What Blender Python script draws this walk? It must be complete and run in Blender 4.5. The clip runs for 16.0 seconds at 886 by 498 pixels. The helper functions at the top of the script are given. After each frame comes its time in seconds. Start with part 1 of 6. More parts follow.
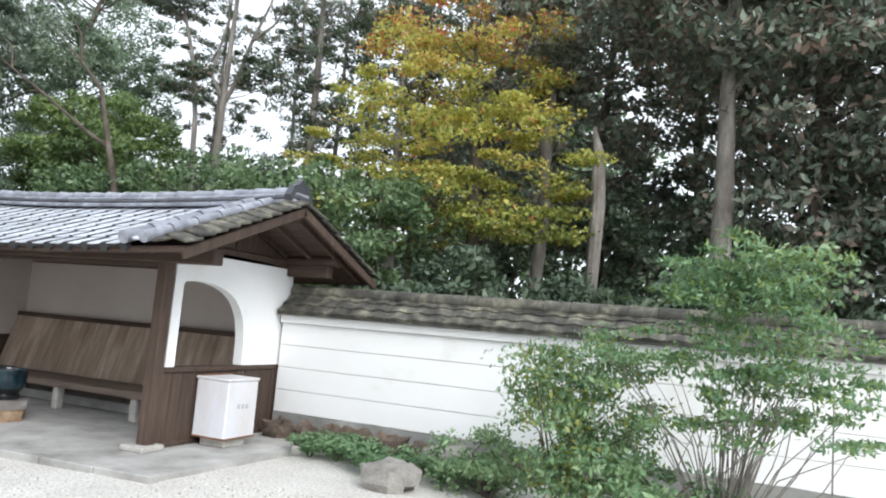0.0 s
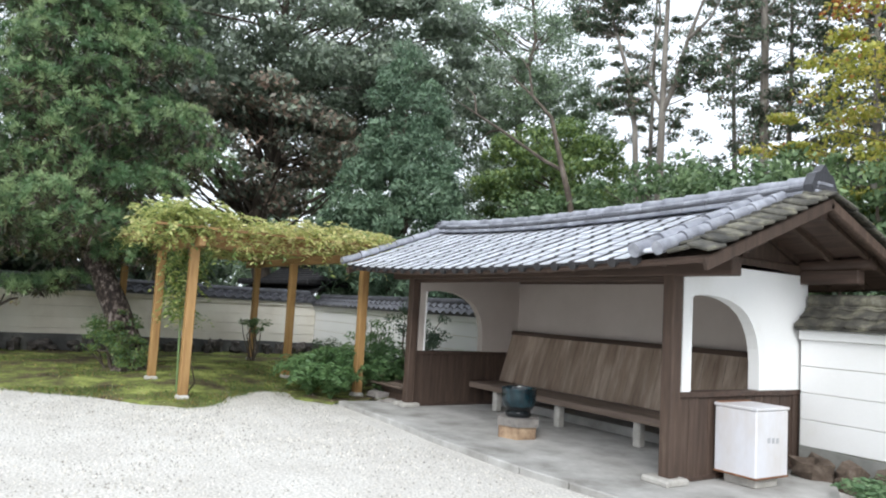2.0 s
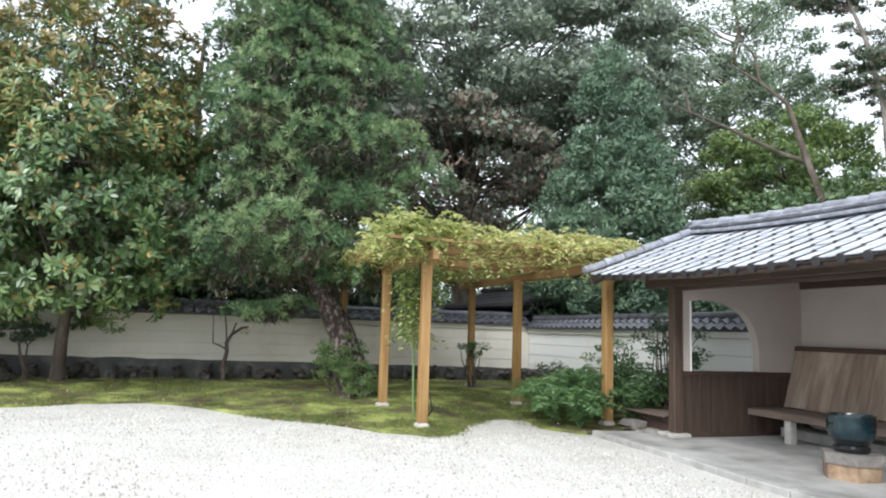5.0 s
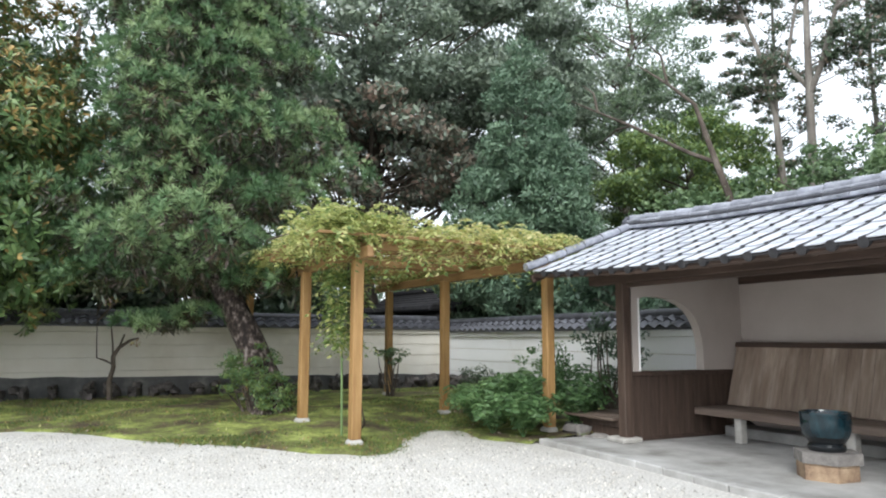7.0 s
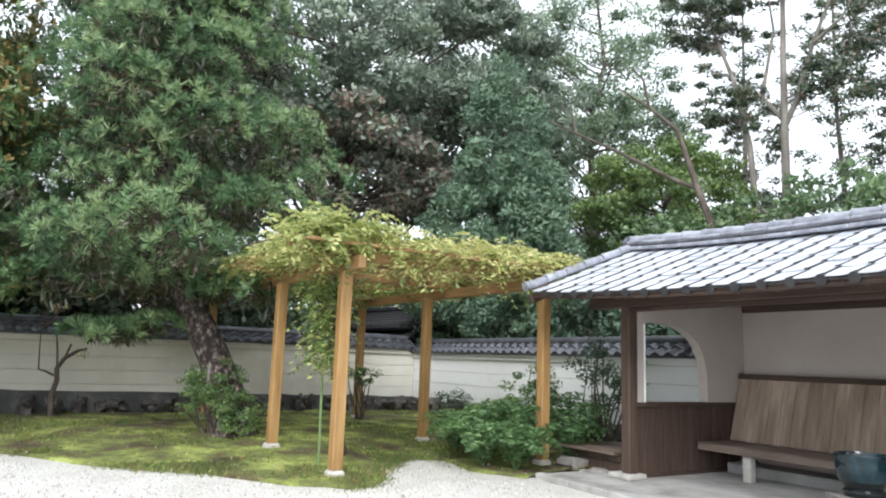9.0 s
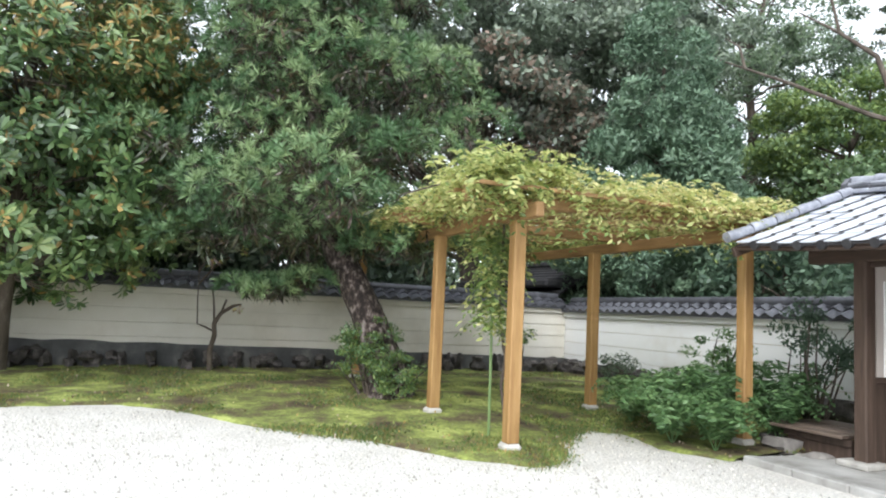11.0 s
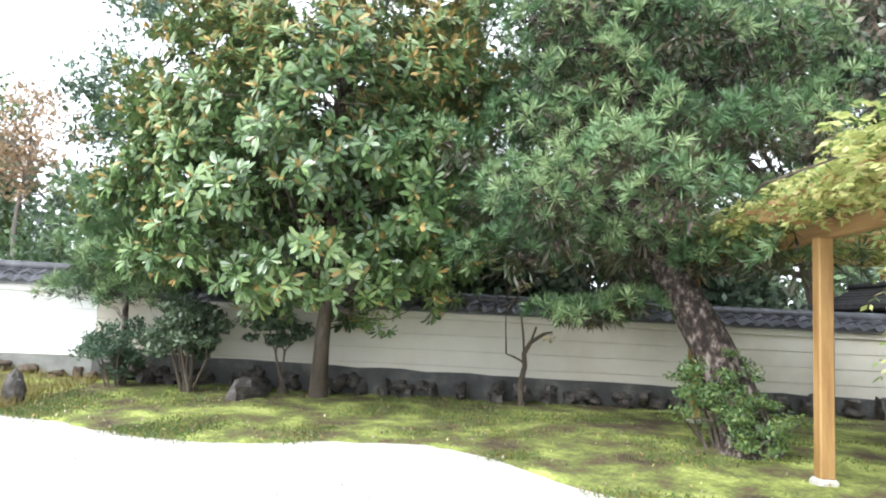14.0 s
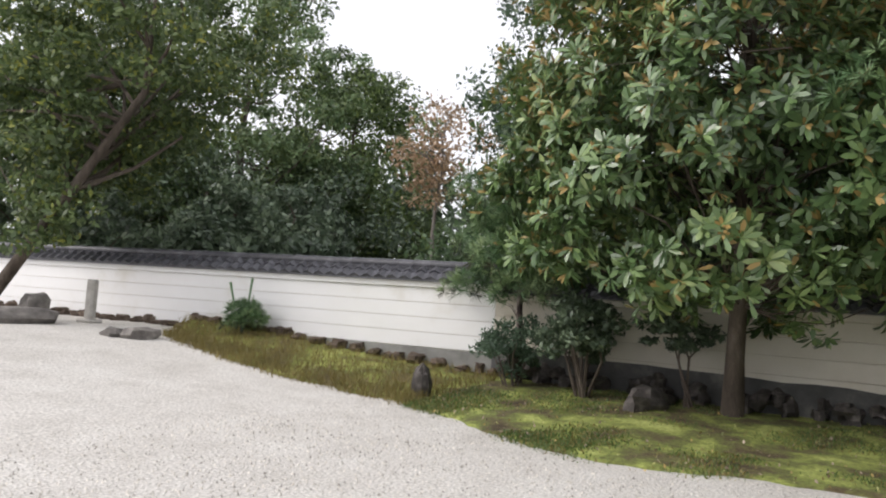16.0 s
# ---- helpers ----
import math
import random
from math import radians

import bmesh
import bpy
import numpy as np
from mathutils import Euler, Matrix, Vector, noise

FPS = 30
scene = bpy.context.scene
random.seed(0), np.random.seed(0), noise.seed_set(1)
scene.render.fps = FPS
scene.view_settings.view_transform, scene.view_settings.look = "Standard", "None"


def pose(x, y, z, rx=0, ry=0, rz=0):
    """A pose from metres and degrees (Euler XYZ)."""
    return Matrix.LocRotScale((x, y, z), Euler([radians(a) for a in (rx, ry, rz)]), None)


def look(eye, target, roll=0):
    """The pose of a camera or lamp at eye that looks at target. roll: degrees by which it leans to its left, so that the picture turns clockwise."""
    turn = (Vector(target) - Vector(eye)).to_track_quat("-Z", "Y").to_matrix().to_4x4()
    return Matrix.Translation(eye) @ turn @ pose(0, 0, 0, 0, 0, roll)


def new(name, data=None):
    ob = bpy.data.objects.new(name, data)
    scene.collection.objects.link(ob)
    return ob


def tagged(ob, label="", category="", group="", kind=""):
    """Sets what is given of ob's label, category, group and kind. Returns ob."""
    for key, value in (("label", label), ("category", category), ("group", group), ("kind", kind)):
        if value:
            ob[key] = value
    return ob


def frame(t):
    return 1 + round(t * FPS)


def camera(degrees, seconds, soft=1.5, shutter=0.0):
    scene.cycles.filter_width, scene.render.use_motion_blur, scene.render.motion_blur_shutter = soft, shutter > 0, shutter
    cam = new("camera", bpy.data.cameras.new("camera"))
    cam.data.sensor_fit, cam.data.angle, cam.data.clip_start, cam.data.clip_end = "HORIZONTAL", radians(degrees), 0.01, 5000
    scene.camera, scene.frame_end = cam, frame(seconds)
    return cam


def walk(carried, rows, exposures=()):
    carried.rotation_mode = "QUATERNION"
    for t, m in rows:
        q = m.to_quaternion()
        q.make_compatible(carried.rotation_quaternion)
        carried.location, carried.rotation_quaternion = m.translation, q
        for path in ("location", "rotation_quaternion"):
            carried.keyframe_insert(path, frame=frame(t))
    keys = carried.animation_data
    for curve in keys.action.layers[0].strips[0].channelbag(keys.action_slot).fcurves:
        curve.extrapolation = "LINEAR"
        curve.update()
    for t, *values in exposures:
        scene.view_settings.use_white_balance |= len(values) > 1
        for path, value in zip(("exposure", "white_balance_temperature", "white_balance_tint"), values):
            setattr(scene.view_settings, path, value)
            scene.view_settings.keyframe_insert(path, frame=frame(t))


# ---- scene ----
cam = camera(64.5, 16.0, soft=2.0)
PATH = [
    (0, (-0.583, 0.022, 1.605), (-1.455, 1.983, 1.842), 4.7),
    (0.5, (-0.878, 0.069, 1.606), (-1.88, 1.956, 1.927), 3.3),
    (1, (-1.173, 0.118, 1.606), (-2.615, 1.691, 1.941), 4.8),
    (1.5, (-1.472, 0.164, 1.602), (-3.145, 1.488, 1.936), 4.1),
    (2, (-1.772, 0.188, 1.591), (-3.594, 1.332, 1.777), 3.3),
    (2.2, (-1.892, 0.189, 1.588), (-3.718, 1.326, 1.778), 3.1),
    (2.5, (-2.065, 0.177, 1.581), (-3.94, 1.239, 1.746), 3.9),
    (3, (-2.339, 0.145, 1.564), (-4.363, 0.854, 1.821), 3.8),
    (3.2, (-2.445, 0.124, 1.557), (-4.5, 0.739, 1.811), 3.6),
    (5.3, (-3.521, -0.184, 1.344), (-5.554, 0.502, 1.593), 0.9),
    (5.5, (-3.627, -0.215, 1.339), (-5.629, 0.562, 1.569), 0.5),
    (6, (-3.904, -0.294, 1.333), (-5.8, 0.711, 1.583), -0.2),
    (6.5, (-4.175, -0.354, 1.332), (-6.044, 0.703, 1.574), 0.1),
    (7, (-4.444, -0.387, 1.334), (-6.354, 0.584, 1.608), 0.2),
    (7.5, (-4.667, -0.421, 1.336), (-6.51, 0.687, 1.542), -0.5),
    (8, (-4.888, -0.465, 1.341), (-6.64, 0.771, 1.603), 0.3),
    (8.5, (-5.095, -0.51, 1.346), (-6.893, 0.654, 1.63), 1.4),
    (9, (-5.333, -0.523, 1.348), (-7.165, 0.571, 1.685), 2.0),
    (9.5, (-5.604, -0.523, 1.35), (-7.531, 0.403, 1.664), 1.9),
    (9.7, (-5.719, -0.525, 1.351), (-7.68, 0.324, 1.66), 1.9),
    (11.8, (-6.955, -0.575, 1.367), (-8.968, 0.188, 1.547), 2.7),
    (12, (-7.068, -0.57, 1.367), (-9.082, 0.187, 1.556), 3.0),
    (12.5, (-7.34, -0.536, 1.365), (-9.437, -0.046, 1.518), 3.4),
    (13, (-7.631, -0.498, 1.363), (-9.772, -0.286, 1.562), 2.4),
    (13.5, (-7.927, -0.497, 1.364), (-10.07, -0.429, 1.63), 1.9),
    (14, (-8.219, -0.528, 1.366), (-10.363, -0.658, 1.596), 2.8),
    (14.5, (-8.532, -0.577, 1.368), (-10.625, -1.055, 1.607), 3.8),
    (15, (-8.841, -0.665, 1.373), (-10.803, -1.547, 1.567), 3.8),
    (15.5, (-9.15, -0.789, 1.375), (-10.963, -1.952, 1.535), 4.0),
    (16, (-9.442, -0.902, 1.376), (-11.204, -2.143, 1.535), 3.8),
]
walk(cam, [(t, look(eye, target, roll)) for t, eye, target, roll in PATH],
     exposures=[(t, e + 0.24, 6150 if t < 15 else 6600, 9 if t < 15 else 15) for t, e in ((0, 0.3), (1, 0.25), (2.2, 0.3), (3.2, 0.4), (5.5, 0.5), (7, 0.4), (9, 0.62), (9.7, 0.7), (11.8, 0.7), (12.5, 0.77), (13.2, 0.95), (14, 1.22), (14.6, 1.03), (15.2, 0.25), (15.6, 0.02), (16, -0.05))])

# ---- light ----
world = bpy.data.worlds.new("overcast_sky")
scene.world = world
world.use_nodes = True
wn, wl = world.node_tree.nodes, world.node_tree.links
sky = wn.new("ShaderNodeTexSky")
sky.sky_type = "NISHITA"
sky.sun_disc = False
sky.sun_elevation, sky.sun_rotation = radians(39), radians(128)
sky.dust_density, sky.air_density = 4.0, 1.0
veil = wn.new("ShaderNodeMix")
veil.data_type = "RGBA"
veil.inputs["Factor"].default_value = 0.86
veil.inputs["B"].default_value = (11.5, 11.9, 12.4, 1)
wl.new(sky.outputs["Color"], veil.inputs["A"])
wl.new(veil.outputs["Result"], wn["Background"].inputs["Color"])
wn["Background"].inputs["Strength"].default_value = 0.096

sun = new("sun", bpy.data.lights.new("sun", "SUN"))
sun.data.energy, sun.data.angle, sun.data.color = 1.55, radians(28), (1.0, 0.98, 0.94)
sun.matrix_world = look((16, -12.5, 16.5), (0, 0, 0))

# ---- materials ----
def material(name, stops, scale=6.0, rough=0.8, bump=0.2, detail=6.0, metal=0.0, stretch=(1, 1, 1), fine=0.0, spread=0.0, fine_scale=None, world_space=False, gloss=0.5):
    """Noise-coloured surface: stops of colour over a broad noise, a finer grain over it, and a little relief."""
    m = bpy.data.materials.new(name)
    m.use_nodes = True
    n, l = m.node_tree.nodes, m.node_tree.links
    p = n["Principled BSDF"]
    co = n.new("ShaderNodeTexCoord")
    mp = n.new("ShaderNodeMapping")
    mp.inputs["Scale"].default_value = stretch
    if world_space:
        geo = n.new("ShaderNodeNewGeometry")
        l.new(geo.outputs["Position"], mp.inputs["Vector"])
    else:
        l.new(co.outputs["Object"], mp.inputs["Vector"])
    a = n.new("ShaderNodeTexNoise")
    a.inputs["Scale"].default_value, a.inputs["Detail"].default_value, a.inputs["Roughness"].default_value = scale, detail, 0.62
    l.new(mp.outputs["Vector"], a.inputs["Vector"])
    b = n.new("ShaderNodeTexNoise")
    b.inputs["Scale"].default_value, b.inputs["Detail"].default_value = fine_scale or scale * 9, 3.0
    l.new(mp.outputs["Vector"], b.inputs["Vector"])
    ramp = n.new("ShaderNodeValToRGB")
    while len(ramp.color_ramp.elements) < len(stops):
        ramp.color_ramp.elements.new(0.5)
    for e, (at, c) in zip(ramp.color_ramp.elements, stops):
        e.position, e.color = at, (*c, 1)
    l.new(a.outputs["Fac"], ramp.inputs["Fac"])
    out = ramp.outputs["Color"]
    hsv = n.new("ShaderNodeHueSaturation")
    l.new(out, hsv.inputs["Color"])
    # brightness: grain and, if wanted, a difference from piece to piece
    val = n.new("ShaderNodeMath"); val.operation = "MULTIPLY_ADD"
    val.inputs[1].default_value, val.inputs[2].default_value = 2 * fine, 1 - fine
    l.new(b.outputs["Fac"], val.inputs[0])
    last = val.outputs[0]
    if spread:
        info = n.new("ShaderNodeObjectInfo")
        isl = n.new("ShaderNodeNewGeometry")
        add = n.new("ShaderNodeMath"); add.operation = "ADD"
        l.new(info.outputs["Random"], add.inputs[0]); l.new(isl.outputs["Random Per Island"], add.inputs[1])
        fr = n.new("ShaderNodeMath"); fr.operation = "FRACT"
        l.new(add.outputs[0], fr.inputs[0])
        mul = n.new("ShaderNodeMath"); mul.operation = "MULTIPLY_ADD"
        mul.inputs[1].default_value, mul.inputs[2].default_value = 2 * spread, 1 - spread
        l.new(fr.outputs[0], mul.inputs[0])
        both = n.new("ShaderNodeMath"); both.operation = "MULTIPLY"
        l.new(mul.outputs[0], both.inputs[0]); l.new(last, both.inputs[1])
        last = both.outputs[0]
    l.new(last, hsv.inputs["Value"])
    l.new(hsv.outputs["Color"], p.inputs["Base Color"])
    p.inputs["Roughness"].default_value, p.inputs["Metallic"].default_value = rough, metal
    p.inputs["Specular IOR Level"].default_value = gloss
    bp = n.new("ShaderNodeBump")
    bp.inputs["Strength"].default_value, bp.inputs["Distance"].default_value = bump, 0.02
    l.new(b.outputs["Fac"], bp.inputs["Height"])
    l.new(bp.outputs["Normal"], p.inputs["Normal"])
    return m


def leafy(name, stops, rough=0.45, through_light=0.38, gloss=0.5):
    """Foliage: each leaf takes its own colour from the stops; some light shines through."""
    m = bpy.data.materials.new(name)
    m.use_nodes = True
    n, l = m.node_tree.nodes, m.node_tree.links
    p = n["Principled BSDF"]
    geo = n.new("ShaderNodeNewGeometry")
    big = n.new("ShaderNodeTexNoise")
    big.inputs["Scale"].default_value, big.inputs["Detail"].default_value = 0.55, 2.0
    l.new(geo.outputs["Position"], big.inputs["Vector"])
    mix = n.new("ShaderNodeMath"); mix.operation = "MULTIPLY_ADD"
    mix.inputs[1].default_value = 0.55
    l.new(geo.outputs["Random Per Island"], mix.inputs[0])
    sc = n.new("ShaderNodeMath"); sc.operation = "MULTIPLY_ADD"
    sc.inputs[1].default_value, sc.inputs[2].default_value = 1.1, -0.33
    l.new(big.outputs["Fac"], sc.inputs[0])
    l.new(sc.outputs[0], mix.inputs[2])
    ramp = n.new("ShaderNodeValToRGB")
    while len(ramp.color_ramp.elements) < len(stops):
        ramp.color_ramp.elements.new(0.5)
    for e, (at, c) in zip(ramp.color_ramp.elements, stops):
        e.position, e.color = at, (*c, 1)
    l.new(mix.outputs[0], ramp.inputs["Fac"])
    l.new(ramp.outputs["Color"], p.inputs["Base Color"])
    p.inputs["Roughness"].default_value, p.inputs["Specular IOR Level"].default_value = rough, gloss
    if through_light:
        tr = n.new("ShaderNodeBsdfTranslucent")
        l.new(ramp.outputs["Color"], tr.inputs["Color"])
        ms = n.new("ShaderNodeMixShader")
        ms.inputs["Fac"].default_value = through_light
        l.new(p.outputs["BSDF"], ms.inputs[1]); l.new(tr.outputs["BSDF"], ms.inputs[2])
        l.new(ms.outputs[0], n["Material Output"].inputs["Surface"])
    return m


GRAVEL = material("gravel", [(0.3, (0.53, 0.505, 0.465)), (0.5, (0.60, 0.575, 0.535)), (0.7, (0.65, 0.63, 0.59))], 1.4, 0.95, 1.0, 8, fine=0.6, fine_scale=34, world_space=True)
PEBBLE = material("pebble", [(0.3, (0.40, 0.37, 0.32)), (0.6, (0.58, 0.55, 0.50)), (0.75, (0.66, 0.63, 0.59))], 9, 0.85, 0.1, spread=0.45, world_space=True)
MOSS = material("moss", [(0.33, (0.055, 0.038, 0.022)), (0.42, (0.115, 0.092, 0.042)), (0.49, (0.145, 0.165, 0.045)), (0.56, (0.25, 0.29, 0.07)), (0.66, (0.42, 0.46, 0.14))], 1.5, 0.95, 1.0, 14, fine=0.5, fine_scale=24, world_space=True)
EARTH = material("earth", [(0.3, (0.09, 0.07, 0.05)), (0.7, (0.20, 0.16, 0.11))], 1.5, 0.95, 0.7, fine=0.3, fine_scale=30, world_space=True)
CONCRETE = material("concrete", [(0.3, (0.25, 0.24, 0.22)), (0.45, (0.37, 0.36, 0.34)), (0.58, (0.46, 0.45, 0.43)), (0.72, (0.56, 0.55, 0.53))], 1.9, 0.85, 0.25, fine=0.1, fine_scale=60, world_space=True)
PLASTER = material("white_plaster", [(0.26, (0.76, 0.74, 0.69)), (0.42, (0.86, 0.86, 0.85)), (0.7, (0.90, 0.90, 0.90))], 0.7, 0.85, 0.08, fine=0.03, fine_scale=45, world_space=True)
# cream-beige plaster, colour lowered for the shade inside the shelter
PLASTER_IN = material("shaded_interior_plaster", [(0.3, (0.45, 0.395, 0.355)), (0.7, (0.55, 0.49, 0.45))], 0.8, 0.9, 0.08, fine=0.04, fine_scale=50, world_space=True)
# white plaster dimmed to cream for tree shade; also the core behind the grooves
PLASTER_SHADED = material("tree_shaded_plaster", [(0.3, (0.50, 0.46, 0.38)), (0.5, (0.66, 0.62, 0.54)), (0.7, (0.74, 0.71, 0.64))], 0.5, 0.88, 0.08, fine=0.04, fine_scale=45, world_space=True)
STAIN_DARK = material("dark_plinth_plaster", [(0.3, (0.05, 0.05, 0.05)), (0.55, (0.10, 0.10, 0.098)), (0.75, (0.24, 0.23, 0.21))], 1.6, 0.9, 0.3, fine=0.15, world_space=True)
STAIN = material("grey_plinth_plaster", [(0.3, (0.16, 0.16, 0.15)), (0.55, (0.30, 0.30, 0.28)), (0.75, (0.46, 0.45, 0.42))], 1.2, 0.9, 0.2, fine=0.1, world_space=True)
DARK_WOOD = material("dark_stained_wood", [(0.3, (0.045, 0.028, 0.020)), (0.6, (0.085, 0.055, 0.040)), (0.75, (0.12, 0.085, 0.065))], 5, 0.7, 0.2, stretch=(4, 4, 0.35), fine=0.2, spread=0.15)
DARK_BEAM = material("dark_beam_wood", [(0.3, (0.040, 0.025, 0.018)), (0.7, (0.095, 0.06, 0.045))], 4, 0.7, 0.2, stretch=(0.35, 4, 4), fine=0.2)
BENCH_WOOD = material("weathered_bench_wood", [(0.28, (0.17, 0.115, 0.085)), (0.5, (0.31, 0.235, 0.18)), (0.68, (0.50, 0.40, 0.32))], 1.6, 0.6, 0.15, stretch=(4, 1, 0.5), fine=0.15, spread=0.1, world_space=True)
SEAT_WOOD = material("worn_seat_wood", [(0.3, (0.12, 0.085, 0.065)), (0.7, (0.24, 0.185, 0.15))], 3, 0.6, 0.15, stretch=(0.4, 5, 5), fine=0.15, spread=0.1)
PERGOLA_WOOD = material("honey_pergola_wood", [(0.3, (0.27, 0.145, 0.05)), (0.55, (0.40, 0.235, 0.09)), (0.75, (0.48, 0.31, 0.14))], 2.5, 0.6, 0.12, stretch=(5, 5, 0.5), fine=0.15, spread=0.08)
PERGOLA_BEAM = material("pergola_beam_wood", [(0.3, (0.20, 0.11, 0.045)), (0.7, (0.38, 0.23, 0.10))], 2.5, 0.65, 0.15, stretch=(0.6, 0.6, 5), fine=0.15, spread=0.12)
TILE = material("grey_roof_tile", [(0.3, (0.50, 0.52, 0.58)), (0.5, (0.64, 0.66, 0.72)), (0.72, (0.73, 0.75, 0.80))], 5, 0.3, 0.08, fine=0.08, spread=0.15, world_space=True, gloss=1.0)
TILE_RIDGE = material("grey_ridge_tile", [(0.3, (0.16, 0.165, 0.19)), (0.5, (0.27, 0.28, 0.32)), (0.72, (0.42, 0.43, 0.48))], 6, 0.4, 0.15, fine=0.12, spread=0.2, world_space=True)
# near black: painted shadow at the pantile laps, also the outbuilding's dark roof
TILE_DARK_AND_SHADOW = material("dark_tile_and_lap_shadow", [(0.3, (0.03, 0.03, 0.034)), (0.7, (0.07, 0.068, 0.07))], 8, 0.9, 0.2, fine=0.2, world_space=True, gloss=0.2)
TILE_OLD = material("lichen_roof_tile", [(0.3, (0.035, 0.034, 0.03)), (0.5, (0.085, 0.08, 0.066)), (0.66, (0.20, 0.19, 0.14)), (0.78, (0.34, 0.33, 0.28))], 6, 0.85, 0.5, fine=0.3, spread=0.35, world_space=True)
TILE_DARK = material("dark_coping_tile", [(0.3, (0.045, 0.045, 0.052)), (0.6, (0.085, 0.086, 0.098)), (0.75, (0.16, 0.16, 0.18))], 4, 0.34, 0.2, fine=0.15, spread=0.2, world_space=True)
STONE = material("field_stone", [(0.3, (0.10, 0.09, 0.085)), (0.55, (0.20, 0.185, 0.17)), (0.75, (0.33, 0.31, 0.28))], 5, 0.9, 0.5, fine=0.2, spread=0.25, world_space=True)
STONE_DARK = material("dark_wall_stone", [(0.3, (0.035, 0.032, 0.029)), (0.5, (0.085, 0.075, 0.07)), (0.68, (0.20, 0.18, 0.165))], 6, 0.9, 0.6, fine=0.25, spread=0.3, world_space=True)
STONE_MID = material("grey_boulder", [(0.3, (0.20, 0.185, 0.165)), (0.55, (0.32, 0.30, 0.27)), (0.75, (0.44, 0.42, 0.38))], 7, 0.9, 0.6, fine=0.3, spread=0.1, world_space=True)
STONE_BROWN = material("brown_rough_stone", [(0.3, (0.06, 0.042, 0.03)), (0.55, (0.14, 0.105, 0.08)), (0.75, (0.25, 0.20, 0.165))], 8, 0.92, 0.8, fine=0.3, spread=0.25, world_space=True)
PALE_STONE = material("pale_granite", [(0.3, (0.36, 0.34, 0.31)), (0.7, (0.55, 0.53, 0.49))], 8, 0.85, 0.25, fine=0.15, spread=0.1, world_space=True)
BARK = material("bark", [(0.3, (0.05, 0.038, 0.03)), (0.55, (0.11, 0.088, 0.07)), (0.75, (0.20, 0.17, 0.145))], 5, 0.95, 0.8, stretch=(1, 1, 0.3), fine=0.3, world_space=True)
BARK_PALE = material("pale_bark", [(0.3, (0.12, 0.10, 0.085)), (0.55, (0.22, 0.20, 0.175)), (0.75, (0.36, 0.33, 0.29))], 4, 0.95, 0.6, stretch=(1, 1, 0.3), fine=0.25, world_space=True)
BARK_PINE = material("pine_bark", [(0.42, (0.022, 0.016, 0.014)), (0.52, (0.075, 0.055, 0.046)), (0.64, (0.26, 0.22, 0.20))], 13, 0.95, 1.0, stretch=(1, 1, 0.6), fine=0.5, fine_scale=40, world_space=True)
BAMBOO = material("bamboo", [(0.3, (0.30, 0.22, 0.10)), (0.7, (0.45, 0.34, 0.17))], 3, 0.5, 0.1, fine=0.1, spread=0.15)
GREEN_BAMBOO = material("green_bamboo", [(0.3, (0.13, 0.21, 0.08)), (0.7, (0.24, 0.33, 0.14))], 3, 0.45, 0.1, fine=0.1)
WHITE_METAL = material("chipped_white_enamel", [(0.30, (0.30, 0.13, 0.06)), (0.35, (0.66, 0.63, 0.62)), (0.6, (0.72, 0.72, 0.76)), (0.8, (0.66, 0.64, 0.66))], 3.0, 0.5, 0.08, stretch=(1, 1, 0.45), fine=0.05)
RUST = material("rust", [(0.3, (0.14, 0.06, 0.03)), (0.7, (0.30, 0.15, 0.08))], 9, 0.9, 0.3, fine=0.2)
GLAZE_BLACK = material("black_glaze", [(0.3, (0.006, 0.008, 0.010)), (0.7, (0.015, 0.018, 0.02))], 5, 0.15, 0.05, gloss=0.6)
GLAZE = material("blue_green_glaze", [(0.3, (0.005, 0.009, 0.012)), (0.55, (0.007, 0.022, 0.030)), (0.75, (0.02, 0.06, 0.075))], 5, 0.12, 0.05, stretch=(1, 1, 0.4), fine=0.2, gloss=0.6)
TUFF = material("sooty_tan_stone", [(0.3, (0.16, 0.10, 0.07)), (0.5, (0.36, 0.25, 0.16)), (0.7, (0.52, 0.39, 0.26))], 6, 0.9, 0.4, fine=0.2, world_space=True)
INK = material("faded_grey_paint", [(0.3, (0.42, 0.42, 0.44)), (0.7, (0.50, 0.50, 0.52))], 8, 0.7, 0.0)

LEAF_DARK = leafy("dark_evergreen_leaf", [(0.0, (0.036, 0.056, 0.036)), (0.5, (0.100, 0.146, 0.090)), (0.85, (0.22, 0.285, 0.18))], through_light=0.28)
LEAF_OAK = leafy("grey_green_oak_leaf", [(0.0, (0.075, 0.095, 0.072)), (0.5, (0.205, 0.260, 0.190)), (0.85, (0.42, 0.49, 0.37))], rough=0.35, gloss=0.8)
LEAF_CYPRESS = leafy("feathery_cypress_leaf", [(0.0, (0.075, 0.115, 0.072)), (0.5, (0.195, 0.280, 0.165)), (0.9, (0.37, 0.47, 0.28))])
LEAF_BROWNISH = leafy("dull_bronze_leaf", [(0.0, (0.08, 0.09, 0.07)), (0.45, (0.19, 0.19, 0.145)), (0.8, (0.42, 0.30, 0.24))])
LEAF_MID = leafy("mid_green_leaf", [(0.0, (0.055, 0.095, 0.048)), (0.5, (0.150, 0.235, 0.110)), (0.9, (0.31, 0.42, 0.21))])
LEAF_LIGHT = leafy("light_green_leaf", [(0.0, (0.07, 0.115, 0.036)), (0.5, (0.180, 0.260, 0.078)), (0.9, (0.34, 0.42, 0.14))], through_light=0.35)
